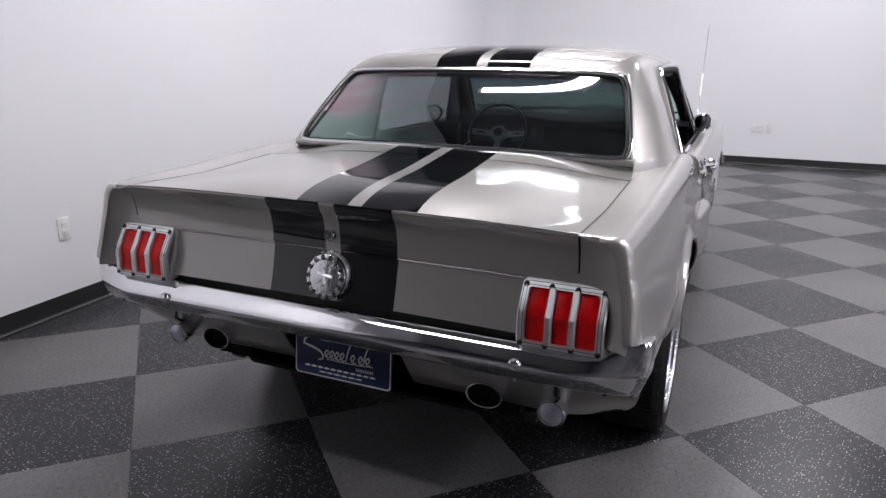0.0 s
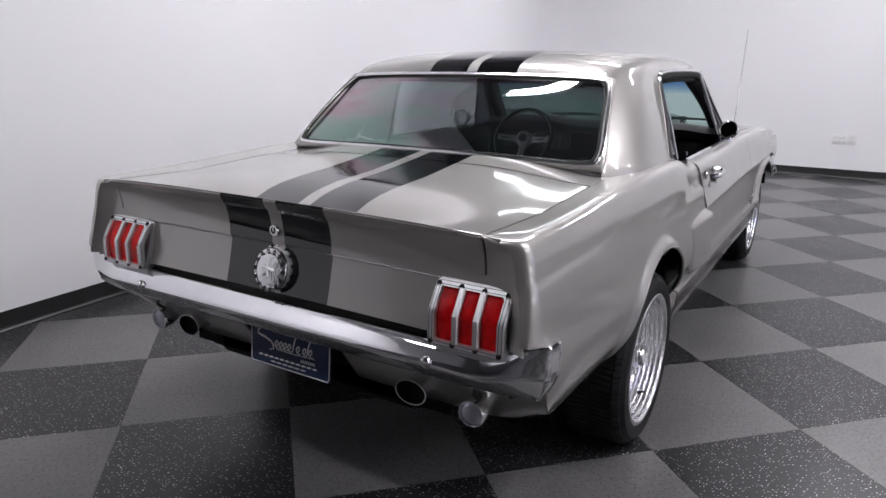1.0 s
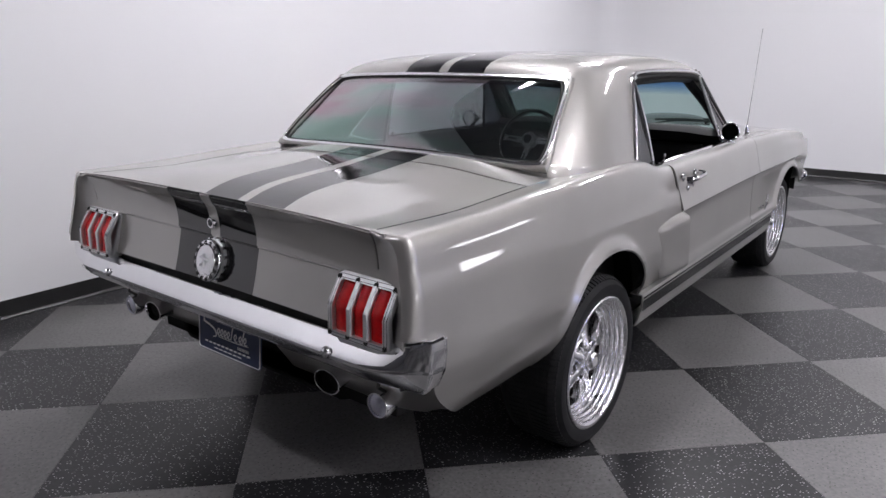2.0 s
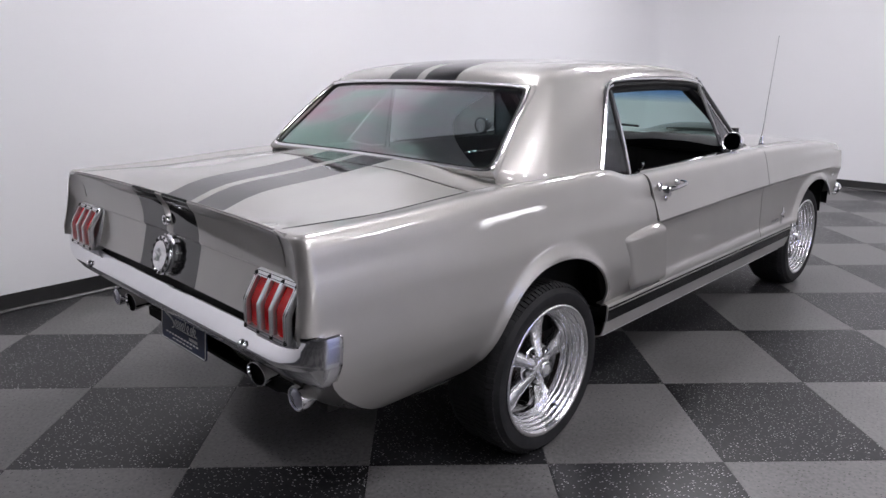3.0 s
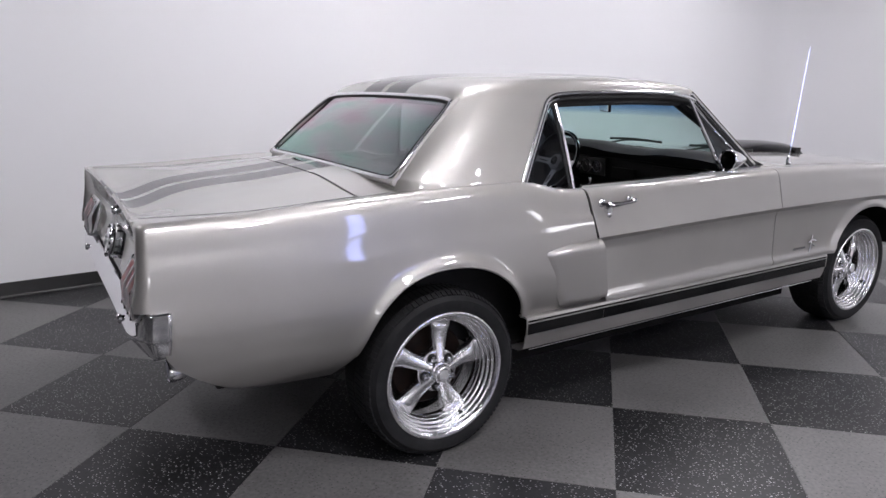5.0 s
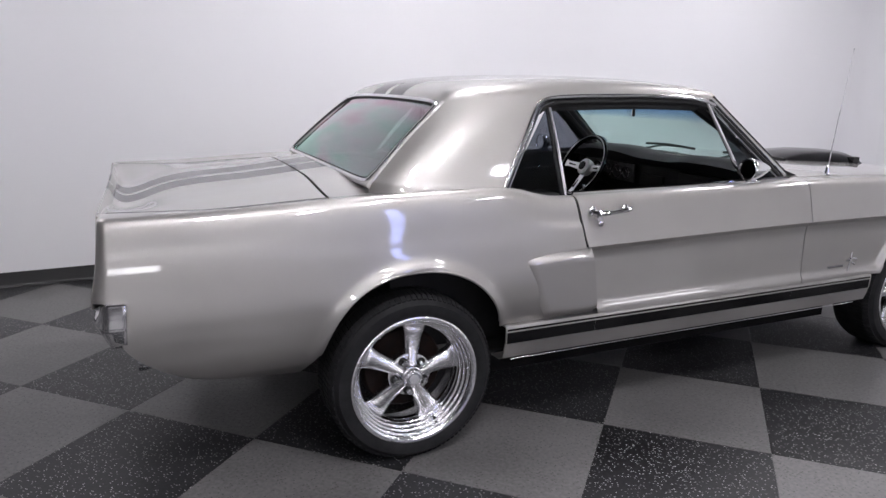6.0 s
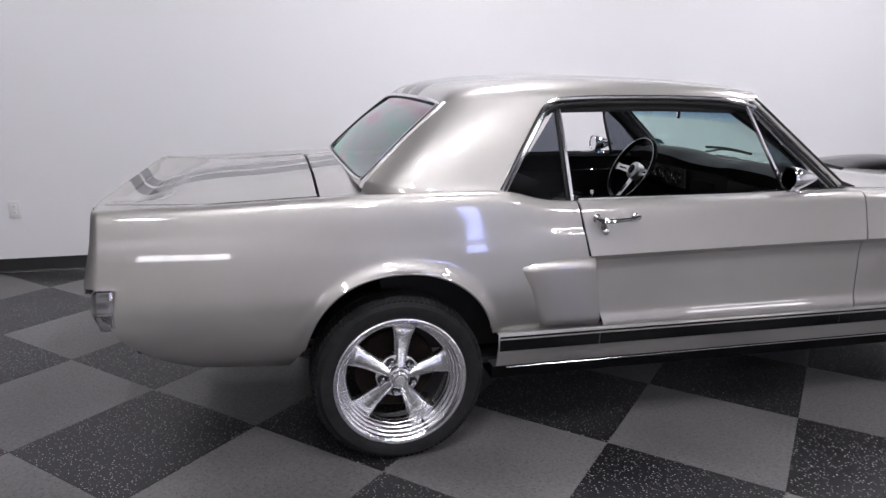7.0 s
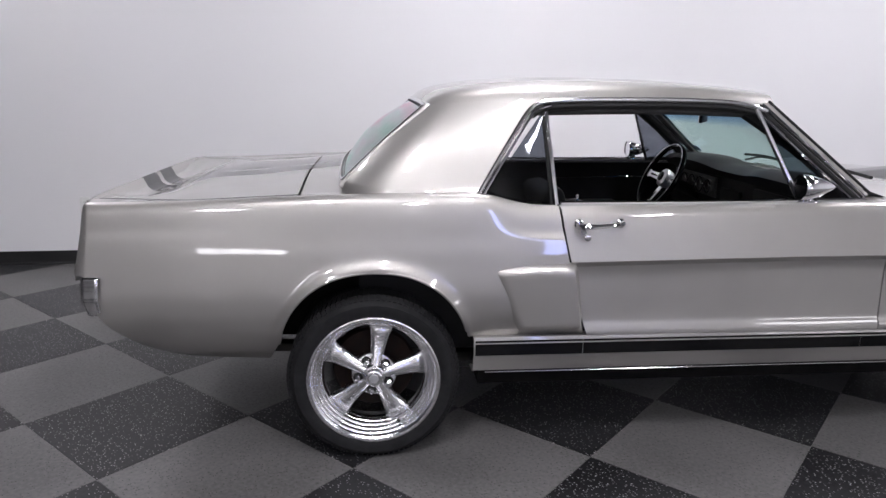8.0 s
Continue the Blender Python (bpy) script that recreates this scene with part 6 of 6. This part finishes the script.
for k in range(28):
    for d, r in ((0.0, 0.026), (-0.005, 0.0255), (-0.008, 0.020), (-0.009, 0.0005)):
        v.append(on_wheel(d, 2 * math.pi * k / 28, r))
obj("horn_button", v, grid_faces(28, 4, 0, True, wrap=True), gasket, sw, "black horn button")
tube("column", [on_wheel(0.04, 0, 0), np.array((1.74, 0.372, 0.765))], 0.03, vinyl, sw, "black steering column", sides=14)
# inside mirror and visors
im = new("inside_mirror")
im.parent = car
im["label"] = "small dark inside mirror on a stalk"
box("mirror_case", (1.515, -0.115, 1.165), (1.530, 0.105, 1.218), vinyl, im, "", 0.007)
box("mirror_glass", (1.512, -0.108, 1.170), (1.5145, 0.098, 1.213), chrome, im)
for o in im.children:
    o.matrix_basis = Matrix.Translation((1.52, -0.005, 0)) @ pose(0, 0, 0, 0, 0, -32) @ Matrix.Translation((-1.52, 0.005, 0))
tube("stalk", [(1.525, -0.005, 1.195), (1.55, -0.005, 1.225), (1.545, -0.005, 1.262)], 0.006, gasket, im, n=6, sides=8)
for y in (-0.33, 0.33):
    vs = box("sun_visor", (1.24, y - 0.20, 1.235), (1.44, y + 0.20, 1.250), headliner, car, "folded fabric sun visor", 0.006)
# registration sticker inside the windshield
n0, e0 = np.array([0.64, 0.0, 0.77]), np.array([-0.77, 0.0, 0.64])
c0 = np.array([1.783, 0.575, 1.000])
v = [c0 + np.array([0, 1, 0]) * a + e0 * b + n0 * d for d in (0, 0.001) for a, b in ((-0.034, -0.022), (0.034, -0.022), (0.034, 0.022), (-0.034, 0.022))]
obj("sticker", v, [(0, 3, 2, 1), (4, 5, 6, 7), (0, 1, 5, 4), (1, 2, 6, 5), (2, 3, 7, 6), (3, 0, 4, 7)], sticker_blue, car, "small pale blue sticker inside the windshield", 0)


# ---------------- wall outlets ----------------
def outlet(name, m, wide, label):
    """Cover plate in the x-z plane, front towards -y, with two sockets."""
    o = tagged(new(name), label, "wall outlet", "wall outlets")
    o.matrix_basis = m
    box("cover_plate", (-wide, -0.006, -0.058), (wide, 0.0, 0.058), plastic_white, o, "", 0.003)
    for cx in ([0] if wide < 0.05 else [-0.046, 0, 0.046]):
        for z in (-0.020, 0.020):
            sk = box("socket", (cx - 0.014, -0.0085, z - 0.013), (cx + 0.014, -0.005, z + 0.013), plastic_white, o, "", 0.003)
            for dx in (-0.005, 0.005):
                box("slot", (cx + dx - 0.001, -0.0092, z - 0.001), (cx + dx + 0.001, -0.0084, z + 0.007), slot_dark, sk)
    return o


tl = -math.degrees(math.atan(0.042))
outlet("wall_outlet", pose(-0.098, left_y(-0.098) - 0.001, 0.440, 0, 0, -tl), 0.036, "white double wall outlet above the baseboard")
outlet("wall_outlet", pose(-2.122, left_y(-2.122) - 0.001, 0.440, 0, 0, -tl), 0.036, "white double wall outlet above the baseboard")
outlet("wall_outlet", pose(X1 - 0.001, -1.12, 0.452, 0, 0, -90), 0.075, "wide white outlet plate on the end wall")
outlet("wall_outlet", pose(X1 - 0.001, -1.255, 0.452, 0, 0, -90), 0.036, "white outlet plate on the end wall")

# ---------------- floor tiles ----------------
TS, TURN = 0.6096, radians(44.2)
cu, su = math.cos(TURN), math.sin(TURN)
ORG = (2.14 * cu + 2.085 * su - 2.202, -2.14 * su + 2.085 * cu - 0.898)


def tile_place(i, j):
    a, b = TS * i, TS * j
    return ORG[0] + a * cu + b * su, ORG[1] - a * su + b * cu


floor = structure(box("floor", (X0 - wt, Y0 - wt, -0.10), (X1 + wt, 2.7, -0.0035), grout), "checkerboard floor of grey and black speckled vinyl tiles", "floor")


def clip(poly, axis, lim, sign):
    out = []
    for p, q in zip(poly, poly[1:] + poly[:1]):
        ip, iq = sign * (p[axis] - lim) <= 0, sign * (q[axis] - lim) <= 0
        if ip:
            out.append(p)
        if ip != iq:
            t = (lim - p[axis]) / (q[axis] - p[axis])
            out.append(tuple(p[k] + t * (q[k] - p[k]) for k in (0, 1)))
    return out


def tile_mesh(name, poly, mat):
    """A thin tile with a small bevel, poly in its own axes."""
    n = len(poly)
    c = np.mean(poly, axis=0)
    ins = []
    for p in poly:
        d = np.array(p) - c
        ins.append(tuple(c + d * (1 - 0.0011 / max(np.linalg.norm(d), 1e-6) * 1.4)))
    v = [(*p, -0.003) for p in poly] + [(*p, -0.0006) for p in poly] + [(*p, 0.0) for p in ins]
    f = [tuple(range(2 * n, 3 * n))]
    for k in range(n):
        q = (k + 1) % n
        f += [(k, q, q + n, k + n), (k + n, q + n, q + 2 * n, k + 2 * n)]
    me = bpy.data.meshes.new(name)
    me.from_pydata(v, [], f)
    me.materials.append(mat)
    return me


g = TS / 2 - 0.0004
square = [(-g, -g), (g, -g), (g, g), (-g, g)]
whole = {0: tile_mesh("tile", square, tile_light), 1: tile_mesh("tile", square, tile_dark)}
cand = []
for i in range(-30, 30):
    for j in range(-30, 30):
        x, y = tile_place(i + 0.5, j + 0.5)
        if X0 - 0.4 < x < X1 + 0.4 and Y0 - 0.4 < y < Y1 + 0.4:
            cand.append((math.hypot(x - 0.5, y + 1.0), i, j, x, y))
for _, i, j, x, y in sorted(cand):
    m = pose(x, y, 0, 0, 0, -44.2)
    poly = [tuple((m @ Vector((*p, 0)))[:2]) for p in square]
    cl = poly
    for ax, lim, sg in ((0, X0, -1), (0, X1, 1), (1, Y0, -1), (1, Y1, 1)):
        cl = clip(cl, ax, lim, sg) if len(cl) > 2 else []
    if len(cl) < 3:
        continue
    if cl == poly:
        me = whole[(i + j) % 2]
    else:
        inv = m.inverted()
        loc = [tuple((inv @ Vector((*p, 0)))[:2]) for p in cl]
        loc = [p for k, p in enumerate(loc) if math.dist(p, loc[k - 1]) > 0.004]
        if len(loc) < 3:
            continue
        me = tile_mesh("tile", loc, (tile_light, tile_dark)[(i + j) % 2])
    t = new("tile", me)
    t.parent = floor
    t.matrix_basis = m
